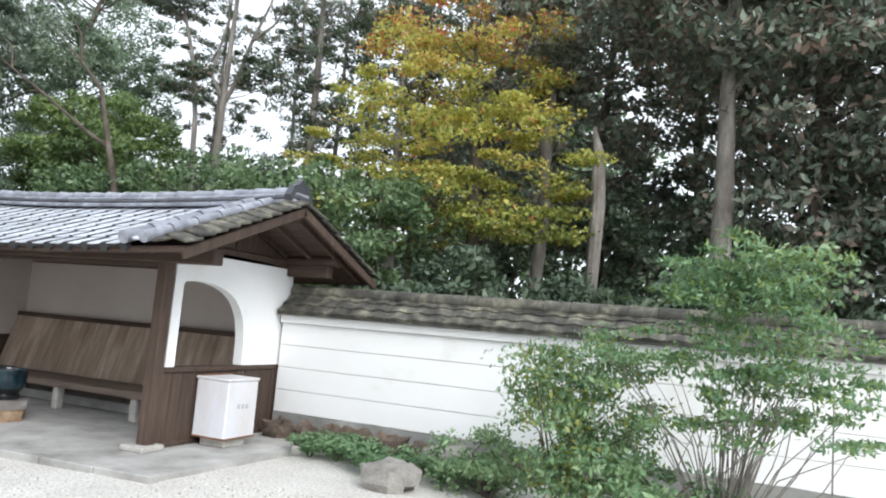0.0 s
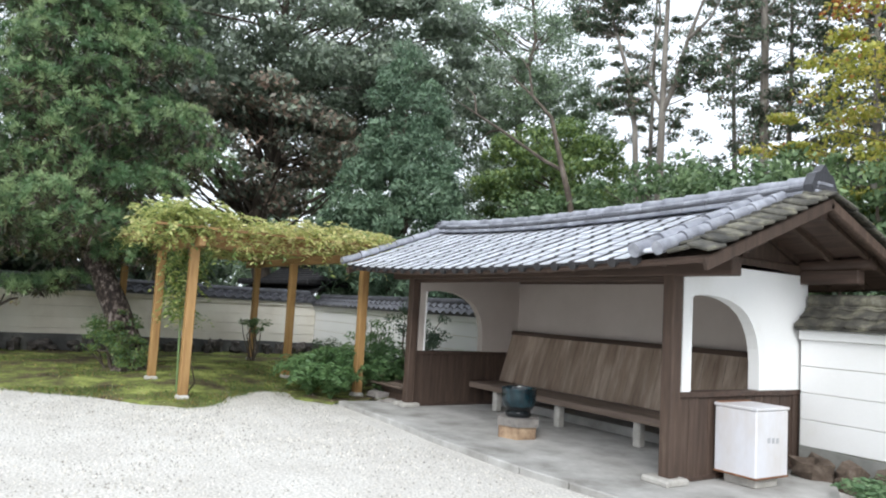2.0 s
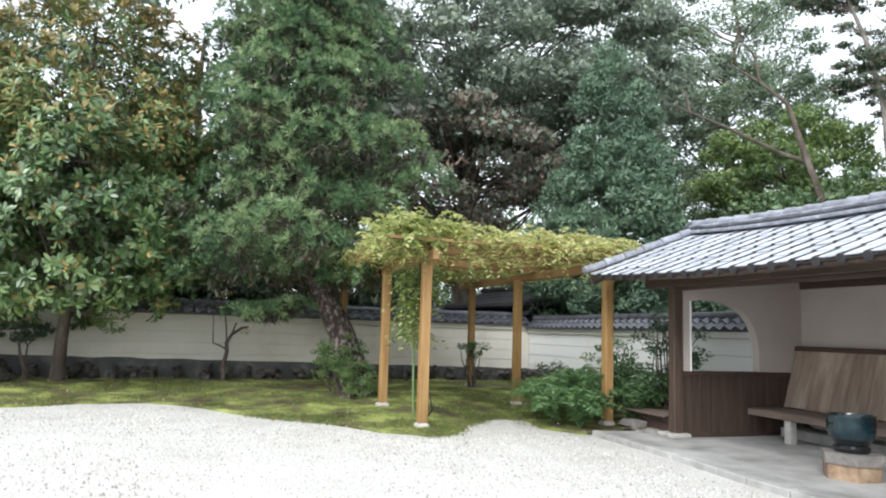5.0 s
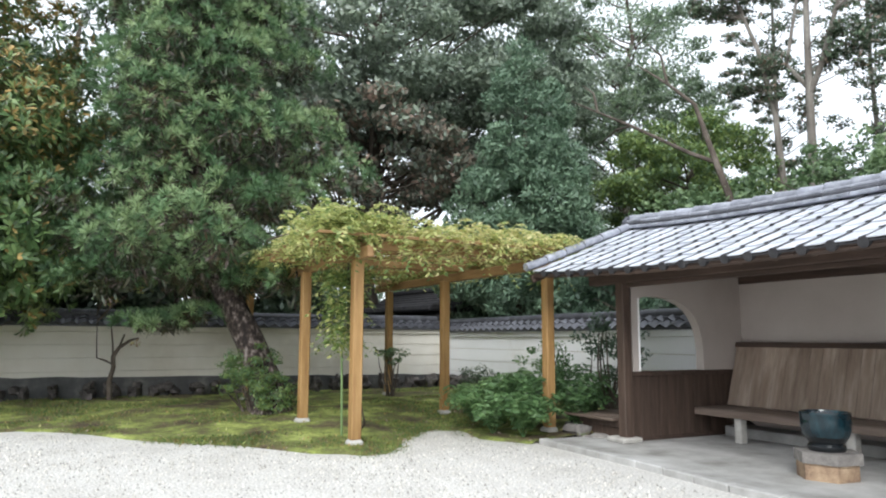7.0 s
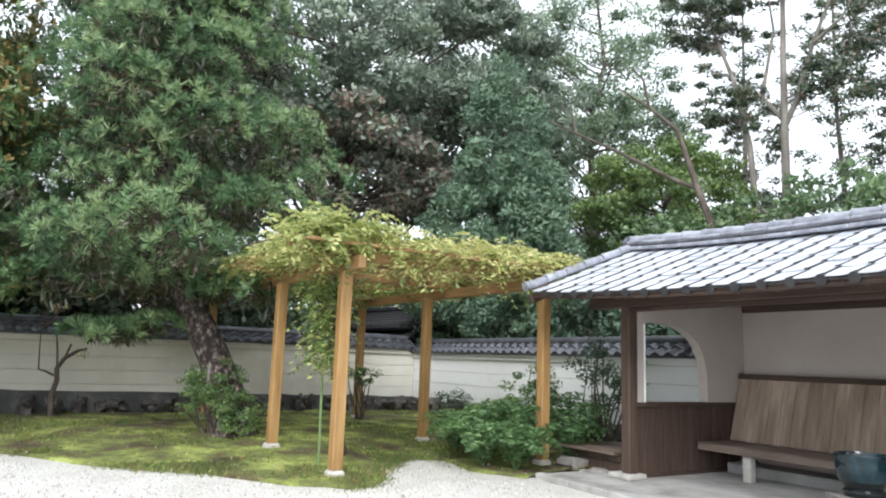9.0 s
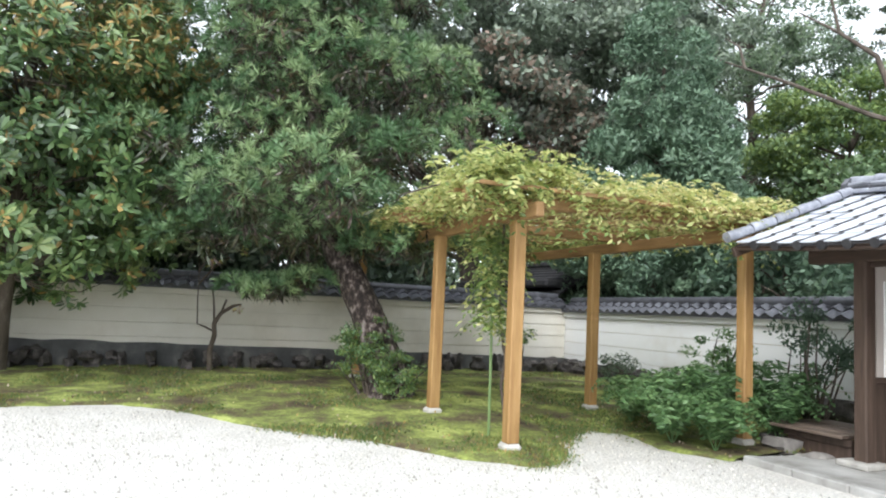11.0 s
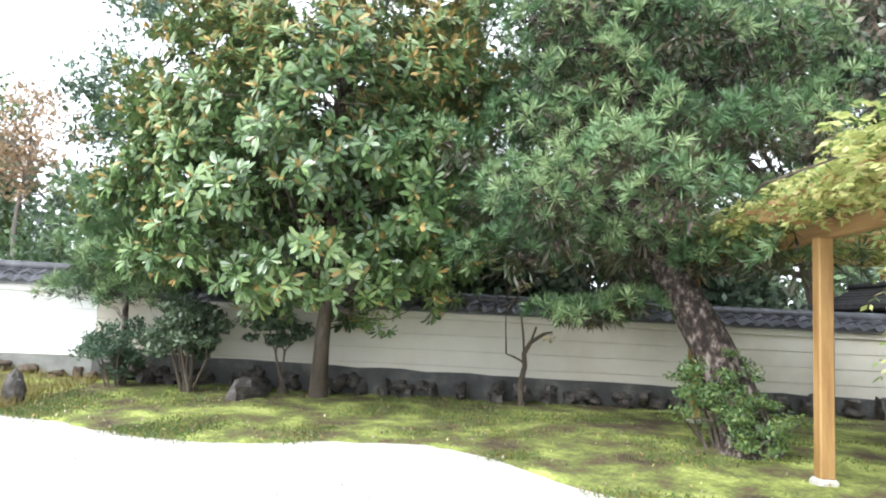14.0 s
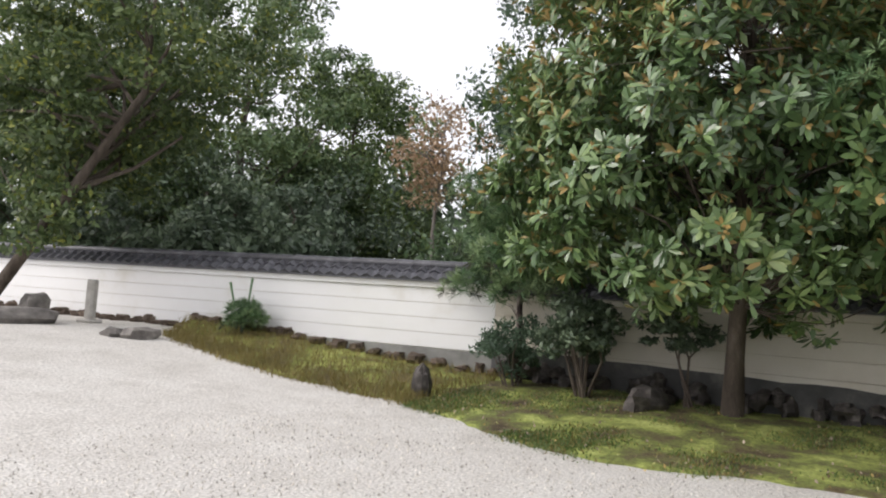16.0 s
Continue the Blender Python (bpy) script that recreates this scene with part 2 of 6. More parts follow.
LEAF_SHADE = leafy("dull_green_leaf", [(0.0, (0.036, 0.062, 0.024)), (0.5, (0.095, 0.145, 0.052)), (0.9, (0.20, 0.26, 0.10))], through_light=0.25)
LEAF_FRESH = leafy("fresh_compound_leaf", [(0.0, (0.071, 0.140, 0.068)), (0.5, (0.164, 0.283, 0.138)), (0.9, (0.334, 0.459, 0.245))], through_light=0.35)
LEAF_OLIVE = leafy("olive_maple_leaf", [(0.0, (0.10, 0.14, 0.04)), (0.5, (0.22, 0.26, 0.06)), (0.9, (0.40, 0.40, 0.09))], through_light=0.4)
LEAF_MAPLE = leafy("yellowing_maple_leaf", [(0.0, (0.26, 0.29, 0.06)), (0.4, (0.46, 0.48, 0.10)), (0.7, (0.66, 0.58, 0.15)), (0.95, (0.74, 0.52, 0.17))], through_light=0.45)
LEAF_RED = leafy("orange_red_maple_leaf", [(0.0, (0.330, 0.251, 0.072)), (0.4, (0.556, 0.277, 0.096)), (0.8, (0.510, 0.100, 0.061))], through_light=0.4)
LEAF_ORANGE = leafy("dull_orange_leaf", [(0.0, (0.174, 0.143, 0.072)), (0.5, (0.391, 0.263, 0.157)), (0.9, (0.551, 0.391, 0.251))], through_light=0.3)
LEAF_CONIFER = leafy("bluish_conifer_needle", [(0.0, (0.044, 0.076, 0.050)), (0.5, (0.100, 0.162, 0.103)), (0.9, (0.181, 0.264, 0.165))])
LEAF_PODOCARP = leafy("soft_conifer_needle", [(0.0, (0.075, 0.125, 0.082)), (0.5, (0.165, 0.255, 0.165)), (0.9, (0.29, 0.40, 0.26))], through_light=0.3)
NEEDLE = leafy("pine_needle", [(0.0, (0.026, 0.060, 0.026)), (0.45, (0.098, 0.188, 0.078)), (0.85, (0.30, 0.40, 0.19))], through_light=0.12)
# old brown needles, darkened further for shade within and below the boughs
NEEDLE_OLD_SHADED = leafy("old_shaded_pine_needle", [(0.0, (0.02, 0.03, 0.014)), (0.5, (0.045, 0.06, 0.026)), (0.9, (0.10, 0.07, 0.035))], through_light=0.0)
LEAF_MAGNOLIA = leafy("glossy_magnolia_leaf", [(0.0, (0.042, 0.078, 0.031)), (0.4, (0.104, 0.182, 0.068)), (0.68, (0.195, 0.295, 0.108)), (0.9, (0.34, 0.41, 0.17))], rough=0.28, through_light=0.12, gloss=0.8)
LEAF_RUSTY = leafy("rusty_leaf_underside", [(0.0, (0.16, 0.14, 0.055)), (0.4, (0.33, 0.24, 0.085)), (0.8, (0.52, 0.36, 0.14))], rough=0.45, through_light=0.1)
LEAF_WISTERIA = leafy("yellowing_wisteria_leaf", [(0.0, (0.22, 0.28, 0.09)), (0.35, (0.42, 0.47, 0.16)), (0.65, (0.62, 0.60, 0.26)), (0.9, (0.72, 0.64, 0.34))], through_light=0.45)
LEAF_FERN = leafy("fern_frond", [(0.0, (0.055, 0.110, 0.045)), (0.5, (0.135, 0.245, 0.095)), (0.9, (0.26, 0.38, 0.16))], through_light=0.3)
STRAW = leafy("dry_grass", [(0.0, (0.124, 0.108, 0.035)), (0.5, (0.247, 0.198, 0.069)), (0.9, (0.354, 0.297, 0.111))], through_light=0.3)
GRASS = leafy("grass_blade", [(0.0, (0.043, 0.086, 0.026)), (0.5, (0.108, 0.174, 0.048)), (0.9, (0.221, 0.275, 0.079))], through_light=0.3)

# ---- building tools ----
rng = np.random.default_rng(7)


class Shape:
    """Gathers points and faces of one mesh."""

    def __init__(self):
        self.v, self.f, self.slots = [], [], []

    def add(self, verts, faces, slot=0):
        k = len(self.v)
        self.v += [tuple(v) for v in verts]
        self.f += [tuple(i + k for i in face) for face in faces]
        self.slots += [slot] * len(faces)
        return self

    def box(self, c, s, rot=0.0, bevel=0.006, m=None, slot=0):
        """Chamfered box: centre, size, turn about z in degrees, or a full matrix m."""
        hx, hy, hz = (a / 2 for a in s)
        b = min(bevel, hx * 0.8, hy * 0.8, hz * 0.8)
        m = m or pose(c[0], c[1], c[2], 0, 0, rot)
        vs, idx = [], {}
        for sx in (-1, 1):
            for sy in (-1, 1):
                for sz in (-1, 1):
                    for ax in range(3):
                        p = [sx * (hx - (b if ax != 0 else 0)), sy * (hy - (b if ax != 1 else 0)), sz * (hz - (b if ax != 2 else 0))]
                        idx[sx, sy, sz, ax] = len(vs)
                        vs.append(m @ Vector(p))
        fs = []
        ring = ((-1, -1), (1, -1), (1, 1), (-1, 1))
        for ax in range(3):
            for s_ in (-1, 1):
                loop = []
                for p, q in ring:
                    k = [0, 0, 0]
                    k[ax], k[(ax + 1) % 3], k[(ax + 2) % 3] = s_, p, q
                    loop.append(idx[(*k, ax)])
                fs.append(loop if s_ > 0 else loop[::-1])
        for ax in range(3):
            u, w = (ax + 1) % 3, (ax + 2) % 3
            for su in (-1, 1):
                for sw in (-1, 1):
                    a, c_ = [0, 0, 0], [0, 0, 0]
                    a[ax], a[u], a[w] = -1, su, sw
                    c_[ax], c_[u], c_[w] = 1, su, sw
                    q = [idx[(*a, u)], idx[(*c_, u)], idx[(*c_, w)], idx[(*a, w)]]
                    fs.append(q if su * sw < 0 else q[::-1])
        for sx in (-1, 1):
            for sy in (-1, 1):
                for sz in (-1, 1):
                    t = [idx[sx, sy, sz, 0], idx[sx, sy, sz, 1], idx[sx, sy, sz, 2]]
                    fs.append(t if sx * sy * sz > 0 else t[::-1])
        return self.add(vs, fs, slot)

    def tube(self, pts, radii, n=8, caps=True, slot=0):
        """Tapered tube along points."""
        pts = [Vector(p) for p in pts]
        if not isinstance(radii, (list, tuple)):
            radii = [radii] * len(pts)
        vs, fs, last = [], [], None
        for i, p in enumerate(pts):
            d = (pts[min(i + 1, len(pts) - 1)] - pts[max(i - 1, 0)]).normalized()
            side = last if last is not None else (Vector((0, 0, 1)) if abs(d.z) < 0.9 else Vector((1, 0, 0)))
            side = (side - d * side.dot(d)).normalized()
            last = side
            up = d.cross(side)
            for k in range(n):
                a = 2 * math.pi * k / n
                vs.append(p + (side * math.cos(a) + up * math.sin(a)) * radii[i])
        for i in range(len(pts) - 1):
            for k in range(n):
                fs.append((i * n + k, i * n + (k + 1) % n, (i + 1) * n + (k + 1) % n, (i + 1) * n + k))
        if caps:
            fs.append(tuple(range(n))[::-1])
            fs.append(tuple((len(pts) - 1) * n + k for k in range(n)))
        return self.add(vs, fs, slot)

    def turned(self, profile, c=(0, 0, 0), n=24, slot=0):
        """Turned shape about z from (radius, height) pairs."""
        vs, fs = [], []
        for r, z in profile:
            for k in range(n):
                a = 2 * math.pi * k / n
                vs.append((c[0] + r * math.cos(a), c[1] + r * math.sin(a), c[2] + z))
        for i in range(len(profile) - 1):
            for k in range(n):
                fs.append((i * n + k, i * n + (k + 1) % n, (i + 1) * n + (k + 1) % n, (i + 1) * n + k))
        return self.add(vs, fs, slot)

    def prism(self, outline, origin, u, w, depth, slot=0):
        """Extrudes a 2D outline, in the plane of u and w, by the vector depth."""
        o, u, w, d = Vector(origin), Vector(u), Vector(w), Vector(depth)
        a = [o + u * p + w * q for p, q in outline]
        k = len(a)
        vs = a + [p + d for p in a]
        fs = [tuple(range(k))[::-1], tuple(range(k, 2 * k))] + [(i, (i + 1) % k, k + (i + 1) % k, k + i) for i in range(k)]
        return self.add(vs, fs, slot)

    def rock(self, c, s, seed, rough=0.25, slot=0):
        """Uneven stone."""
        n, m = 9, 6
        vs, fs = [], []
        for i in range(m + 1):
            th = math.pi * i / m
            for k in range(n):
                ph = 2 * math.pi * k / n
                d = Vector((math.sin(th) * math.cos(ph), math.sin(th) * math.sin(ph), math.cos(th)))
                q = 1 + rough * noise.noise(d * 1.7 + Vector((seed * 3.1, seed * 1.7, seed))) * 2
                d = Vector([math.copysign(abs(x) ** 0.75, x) for x in d]) * q
                vs.append((c[0] + d.x * s[0] / 2, c[1] + d.y * s[1] / 2, c[2] + d.z * s[2] / 2))
        for i in range(m):
            for k in range(n):
                fs.append((i * n + k, (i + 1) * n + k, (i + 1) * n + (k + 1) % n, i * n + (k + 1) % n))
        return self.add(vs, fs, slot)

    def mesh(self, name, *mats, smooth=False, closed=True):
        me = bpy.data.meshes.new(name)
        me.from_pydata(self.v, [], self.f)
        for m in mats:
            me.materials.append(m)
        if any(self.slots):
            me.polygons.foreach_set("material_index", self.slots)
        if closed:
            b = bmesh.new(); b.from_mesh(me)
            bmesh.ops.recalc_face_normals(b, faces=b.faces)
            b.to_mesh(me); b.free()
        if smooth:
            me.polygons.foreach_set("use_smooth", [True] * len(me.polygons))
            me.set_sharp_from_angle(angle=radians(38))
        return me


def part(name, shape, mat, parent=None, label="", smooth=False):
    """Links a shape as one mesh object, under a thing or a part."""
    mats = mat if isinstance(mat, (list, tuple)) else (mat,)
    ob = new(name, shape if isinstance(shape, bpy.types.Mesh) else shape.mesh(name, *mats, smooth=smooth))
    if parent is not None:
        ob.parent = parent
    if label:
        ob["label"] = label
    return ob


def thing(name, label, category, group="", at=(0, 0, 0), kind=""):
    e = new(name)
    e.empty_display_size = 0.1
    e.location = at
    return tagged(e, label, category, group, kind)


def child(name, shape, mat, parent, label="", smooth=False):
    """A part whose shape is given in world places under a parent that stands elsewhere."""
    ob = part(name, shape, mat, parent, label, smooth)
    ob.location = -Vector(parent.location)
    return ob


def raw_mesh(name, verts, loops, size, mats, slots=None):
    """Mesh from arrays: faces all of the same number of corners."""
    me = bpy.data.meshes.new(name)
    nf = len(loops) // size
    me.vertices.add(len(verts)); me.loops.add(len(loops)); me.polygons.add(nf)
    me.vertices.foreach_set("co", np.asarray(verts, np.float32).ravel())
    me.loops.foreach_set("vertex_index", np.asarray(loops, np.int32))
    me.polygons.foreach_set("loop_start", np.arange(0, nf * size, size, dtype=np.int32))
    for m in mats:
        me.materials.append(m)
    if slots is not None:
        me.polygons.foreach_set("material_index", np.asarray(slots, np.int32))
    me.update(calc_edges=True)
    return me


def leaf_mesh(name, at, size, mats, aspect=0.5, droop=0.2, slots=None, facing=None, flat=0.45, seed=1, outward=False):
    """Many small pointed leaves, each a bent four-cornered blade, at the given places."""
    r = np.random.default_rng(seed)
    at = np.asarray(at, float)
    n = len(at)
    d = r.normal(size=(n, 3))
    up = r.normal(size=(n, 3)) * flat
    up[:, 2] += 0.75
    if facing is not None and outward:
        up += facing * 0.9
        d += facing * 0.25
    elif facing is not None:
        d = d * 0.6 + facing * 1.2
    d[:, 2] -= droop
    d /= np.linalg.norm(d, axis=1)[:, None]
    side = np.cross(d, up)
    side /= np.linalg.norm(side, axis=1)[:, None] + 1e-9
    nor = np.cross(side, d)
    s = (size * r.uniform(0.65, 1.3, n))[:, None]
    w = s * aspect * 0.5
    base = at - d * s * 0.5
    mid = at - nor * s * 0.06
    v = np.stack([base, mid + side * w, at + d * s * 0.5 - nor * s * 0.12, mid - side * w], 1).reshape(-1, 3)
    loops = np.arange(4 * n)
    return raw_mesh(name, v, loops, 4, mats, slots)


def blob_points(blobs, per, seed, shell=0.45):
    """Places for leaves in flattened clumps: blobs are (x, y, z, rx, ry, rz); returns places and outward ways."""
    r = np.random.default_rng(seed)
    out, way = [], []
    for b in blobs:
        d = r.normal(size=(per, 3))
        d /= np.linalg.norm(d, axis=1)[:, None]
        q = (shell + (1 - shell) * r.uniform(size=(per, 1)) ** 0.6)
        out.append(np.array(b[:3]) + d * q * np.array(b[3:6]))
        way.append(d)
    return np.concatenate(out), np.concatenate(way)


def clumps(crown, count, size, seed, flat=0.6, hollow=0.35):
    """Clump centres scattered through crown ellipsoids (x, y, z, rx, ry, rz), denser to the outside, of uneven size."""
    r = np.random.default_rng(seed)
    vol = np.array([c[3] * c[4] * c[5] for c in crown]) ** 0.75
    pick = r.choice(len(crown), count, p=vol / vol.sum())
    out = []
    for k in pick:
        c = crown[k]
        d = r.normal(size=3); d /= np.linalg.norm(d)
        q = hollow + (1 - hollow) * r.uniform() ** 0.5
        s = size * r.uniform(0.55, 1.35)
        out.append((c[0] + d[0] * q * c[3], c[1] + d[1] * q * c[4], c[2] + d[2] * q * c[5], s, s, s * flat))
    return out


def limbs(parent, bark, trunk, radii, tips, seed, thick=0.05, n=5, bend=0.15, share=1.0, low=0.35, split=False, rise=0.55):
    """Trunk along points, and limbs that leave it and curve out to the given tips, one part each where they show singly."""
    child("trunk", Shape().tube(trunk, radii, 10), bark, parent, smooth=True)
    shape = Shape()
    r = np.random.default_rng(seed)
    T = [Vector(p) for p in trunk]
    for tip in tips:
        if r.uniform() > share:
            continue
        tip = Vector(tip[:3])
        want = tip.z - (tip.xy - T[0].xy).length * rise
        zs = [p.z for p in T]
        lo = T[0].z + (T[-1].z - T[0].z) * low
        z = min(max(want, lo), T[-1].z * 0.99)
        for i in range(len(T) - 1):
            if zs[i] <= z <= zs[i + 1]:
                break
        f = (z - zs[i]) / max(zs[i + 1] - zs[i], 1e-6)
        a = T[i].lerp(T[i + 1], min(max(f, 0), 1))
        L = (tip - a).length
        j = Vector(r.normal(size=3)) * L * bend
        mid = a.lerp(tip, 0.5) + j + Vector((0, 0, L * 0.06))
        q = a.lerp(tip, 0.25) + j * 0.6
        r0 = thick * (0.4 + 0.12 * L)
        shape.tube([a, q, mid, tip], [r0, r0 * 0.8, r0 * 0.5, r0 * 0.15], n, caps=False)
        if split:
            child("branch", shape, bark, parent, smooth=True)
            shape = Shape()
    if shape.v:
        tagged(child("branchwork", shape, bark, parent, smooth=True), kind="stuff")


def tree(name, label, trunk, radii, crown, count, clump, per, leaf, mats, bark=None, aspect=0.5, flat=0.6, seed=1, share=0.5, thick=0.06, category="tree", mix=None, hollow=0.35, low=0.35, droop=0.2, group="", bend=0.15, shell=0.45, split=False, rise=0.55):
    """Tree as trunk with limbs, and a crown of clumps of leaves. mix(points) gives each leaf's material slot."""
    e = thing(name, label, category, group, at=trunk[0])
    cl = clumps(crown, count, clump, seed, flat, hollow)
    limbs(e, bark or BARK, trunk, radii, cl, seed, thick, share=share, low=low, bend=bend, split=split, rise=rise)
    pts, way = blob_points(cl, per, seed + 5, shell)
    slots = mix(pts) if mix else None
    ob = new("crown", leaf_mesh("crown", pts, leaf, mats, aspect, droop, slots, way, seed=seed, outward=True))
    ob.parent = e
    ob.location = -Vector(e.location)
    return e

# ---- ground ----
WEST = [(-16.3, -22.0), (-18.0, -15.8), (-19.75, -7.0), (-20.5, 7.82)]
EDGE = [(-17.15, -12.3), (-16.9, -11.6), (-16.75, -9.5), (-16.8, -8.2), (-17.0, -7.0), (-16.2, -5.2), (-15.7, -4.2), (-15.7, -3.0), (-16.1, -2.2), (-16.3, -1.15), (-15.6, -0.25), (-14.5, 0.35), (-13.6, 1.45), (-12.7, 1.95), (-12.25, 2.55), (-12.45, 3.15), (-13.4, 3.55), (-14.0, 4.25), (-13.6, 4.55), (-12.8, 4.45), (-12.1, 4.8)]
FOOT = [(-18.5, -13.3), (-18.7, -12.4), (-19.1, -10.2), (-19.45, -8.5), (-19.75, -7.0), (-19.84, -5.2), (-19.9, -4.2), (-19.95, -3.2), (-20.0, -2.2), (-20.05, -1.2), (-20.1, -0.2), (-20.15, 0.8), (-20.2, 1.9), (-20.25, 3.0), (-20.3, 4.0), (-20.35, 5.2), (-20.4, 6.6), (-20.5, 7.82), (-18.0, 7.82), (-15.0, 7.82), (-12.3, 7.82)]


def lift(x, y):
    """The court rises gently towards its far south-west corner."""
    q = min(max((-6.5 - y) / 8.0, 0), 1) * min(max((-9.0 - x) / 4.0, 0), 1)
    return 0.52 * q * q * (3 - 2 * q)


def resample(line, step):
    line = [Vector(p) for p in line]
    out = []
    for i, (a, b) in enumerate(zip(line, line[1:])):
        k = max(2, int((b - a).length / step))
        out += [a.lerp(b, j / k) for j in range(k)]
    return out + [line[-1]]


ground = Shape()
xs = [-420, -120, -60, -40] + [i * 0.5 for i in range(-60, 21)] + [16, 30, 80, 300]
ys = [-400, -120, -60, -40] + [i * 0.5 for i in range(-50, 41)] + [26, 40, 90, 420]
ground.add([(x, y, lift(x, y) + 0.012 * noise.noise((x * 0.6, y * 0.6, 0))) for y in ys for x in xs], [(j * len(xs) + i, j * len(xs) + i + 1, (j + 1) * len(xs) + i + 1, (j + 1) * len(xs) + i) for j in range(len(ys) - 1) for i in range(len(xs) - 1)])
tagged(part("ground", ground, GRAVEL), "pale raked gravel courtyard, walked flat", "ground", kind="structure")

# mossy bank: runs from its ragged edge up to the foot of the walls
STEPS = 26
edge, foot = [], []
for (ea, eb), (fa, fb) in zip(zip(EDGE, EDGE[1:]), zip(FOOT, FOOT[1:])):
    k = max(3, int((Vector(eb) - Vector(ea)).length / 0.07))
    for j in range(k):
        edge.append(Vector(ea).lerp(Vector(eb), j / k)); foot.append(Vector(fa).lerp(Vector(fb), j / k))
for _ in range(4):
    edge = [edge[0]] + [(edge[i - 1] + edge[i] * 2 + edge[i + 1]) / 4 for i in range(1, len(edge) - 1)] + [edge[-1]]
bank, bank_pts = Shape(), []
for i, (a, b) in enumerate(zip(edge, foot)):
    way = (b - a).normalized()
    a = a + way * (0.10 * noise.noise((a.x * 4, a.y * 4, 3)) + 0.12 * noise.noise((a.x * 1.3, a.y * 1.3, 7)))
    for j in range(STEPS + 1):
        p = a.lerp(b, (j / STEPS) ** 1.8)
        d = (p - a).length
        s = min(d / 0.12, 1)
        q = min(d / min(4.5, (b - a).length), 1)
        z = -0.015 + 0.045 * s * s * (3 - 2 * s) + (0.13 + 0.05 * min(max((-3 - p.y) / 4, 0), 1)) * q * q * (3 - 2 * q) + min(d, 1) * (0.035 * noise.noise((p.x * 1.2, p.y * 1.2, 1)) + 0.014 * noise.noise((p.x * 6, p.y * 6, 2)))
        bank_pts.append((p.x, p.y, z + lift(p.x, p.y)))
bank.add(bank_pts, [(i * (STEPS + 1) + j, (i + 1) * (STEPS + 1) + j, (i + 1) * (STEPS + 1) + j + 1, i * (STEPS + 1) + j + 1) for i in range(len(edge) - 1) for j in range(STEPS)])
tagged(part("moss_bank", bank, MOSS, smooth=True), "yellow-green mossy bank along the garden wall", "ground", kind="structure")
BANK = np.array(bank_pts)


def gz(x, y):
    """Height of the ground at a place."""
    d = np.hypot(BANK[:, 0] - x, BANK[:, 1] - y)
    k = int(d.argmin())
    return float(BANK[k, 2]) if d[k] < 0.25 else lift(x, y)


# forest floor behind the walls
floor_out = Shape()
fp = [(-16.7, -22), (-18.4, -16.0), (-20.1, -7.0), (-20.9, 8.2), (14, 8.2), (14, 120), (-140, 120), (-140, -120), (-16.6, -120)]
floor_out.add([(x, y, 0.05) for x, y in fp], [tuple(range(len(fp)))])
tagged(part("forest_floor", floor_out, EARTH), "dark leaf-littered earth behind the walls", "ground", kind="structure")

# ---- garden walls ----
def coping_tile(width, length, name, mat, drop=0.05, wave=0.035):
    """One curved coping tile, its round lip at the eave; x across, y up the slope."""
    s, n = Shape(), 7
    top, bot = [], []
    for i in range(n + 1):
        u = i / n
        z = wave * math.sin(u * math.pi * 2 - 0.6) * (1 if u > 0.35 else 0.6)
        top.append((u - 0.5, z))
    rows = []
    for y, dz in ((0, 0.0), (length, -0.012)):
        rows.append([(x * width, y, z + dz) for x, z in top])
    lip = [(x * width, -0.004, z - drop * (0.55 + 0.45 * abs(math.sin((x + 0.5) * math.pi)))) for x, z in top]
    v = rows[0] + rows[1] + lip
    k = n + 1
    f = [(i, i + 1, k + i + 1, k + i) for i in range(n)] + [(2 * k + i, 2 * k + i + 1, i + 1, i) for i in range(n)]
    return s.add(v, f).mesh(name, mat, smooth=True, closed=False)


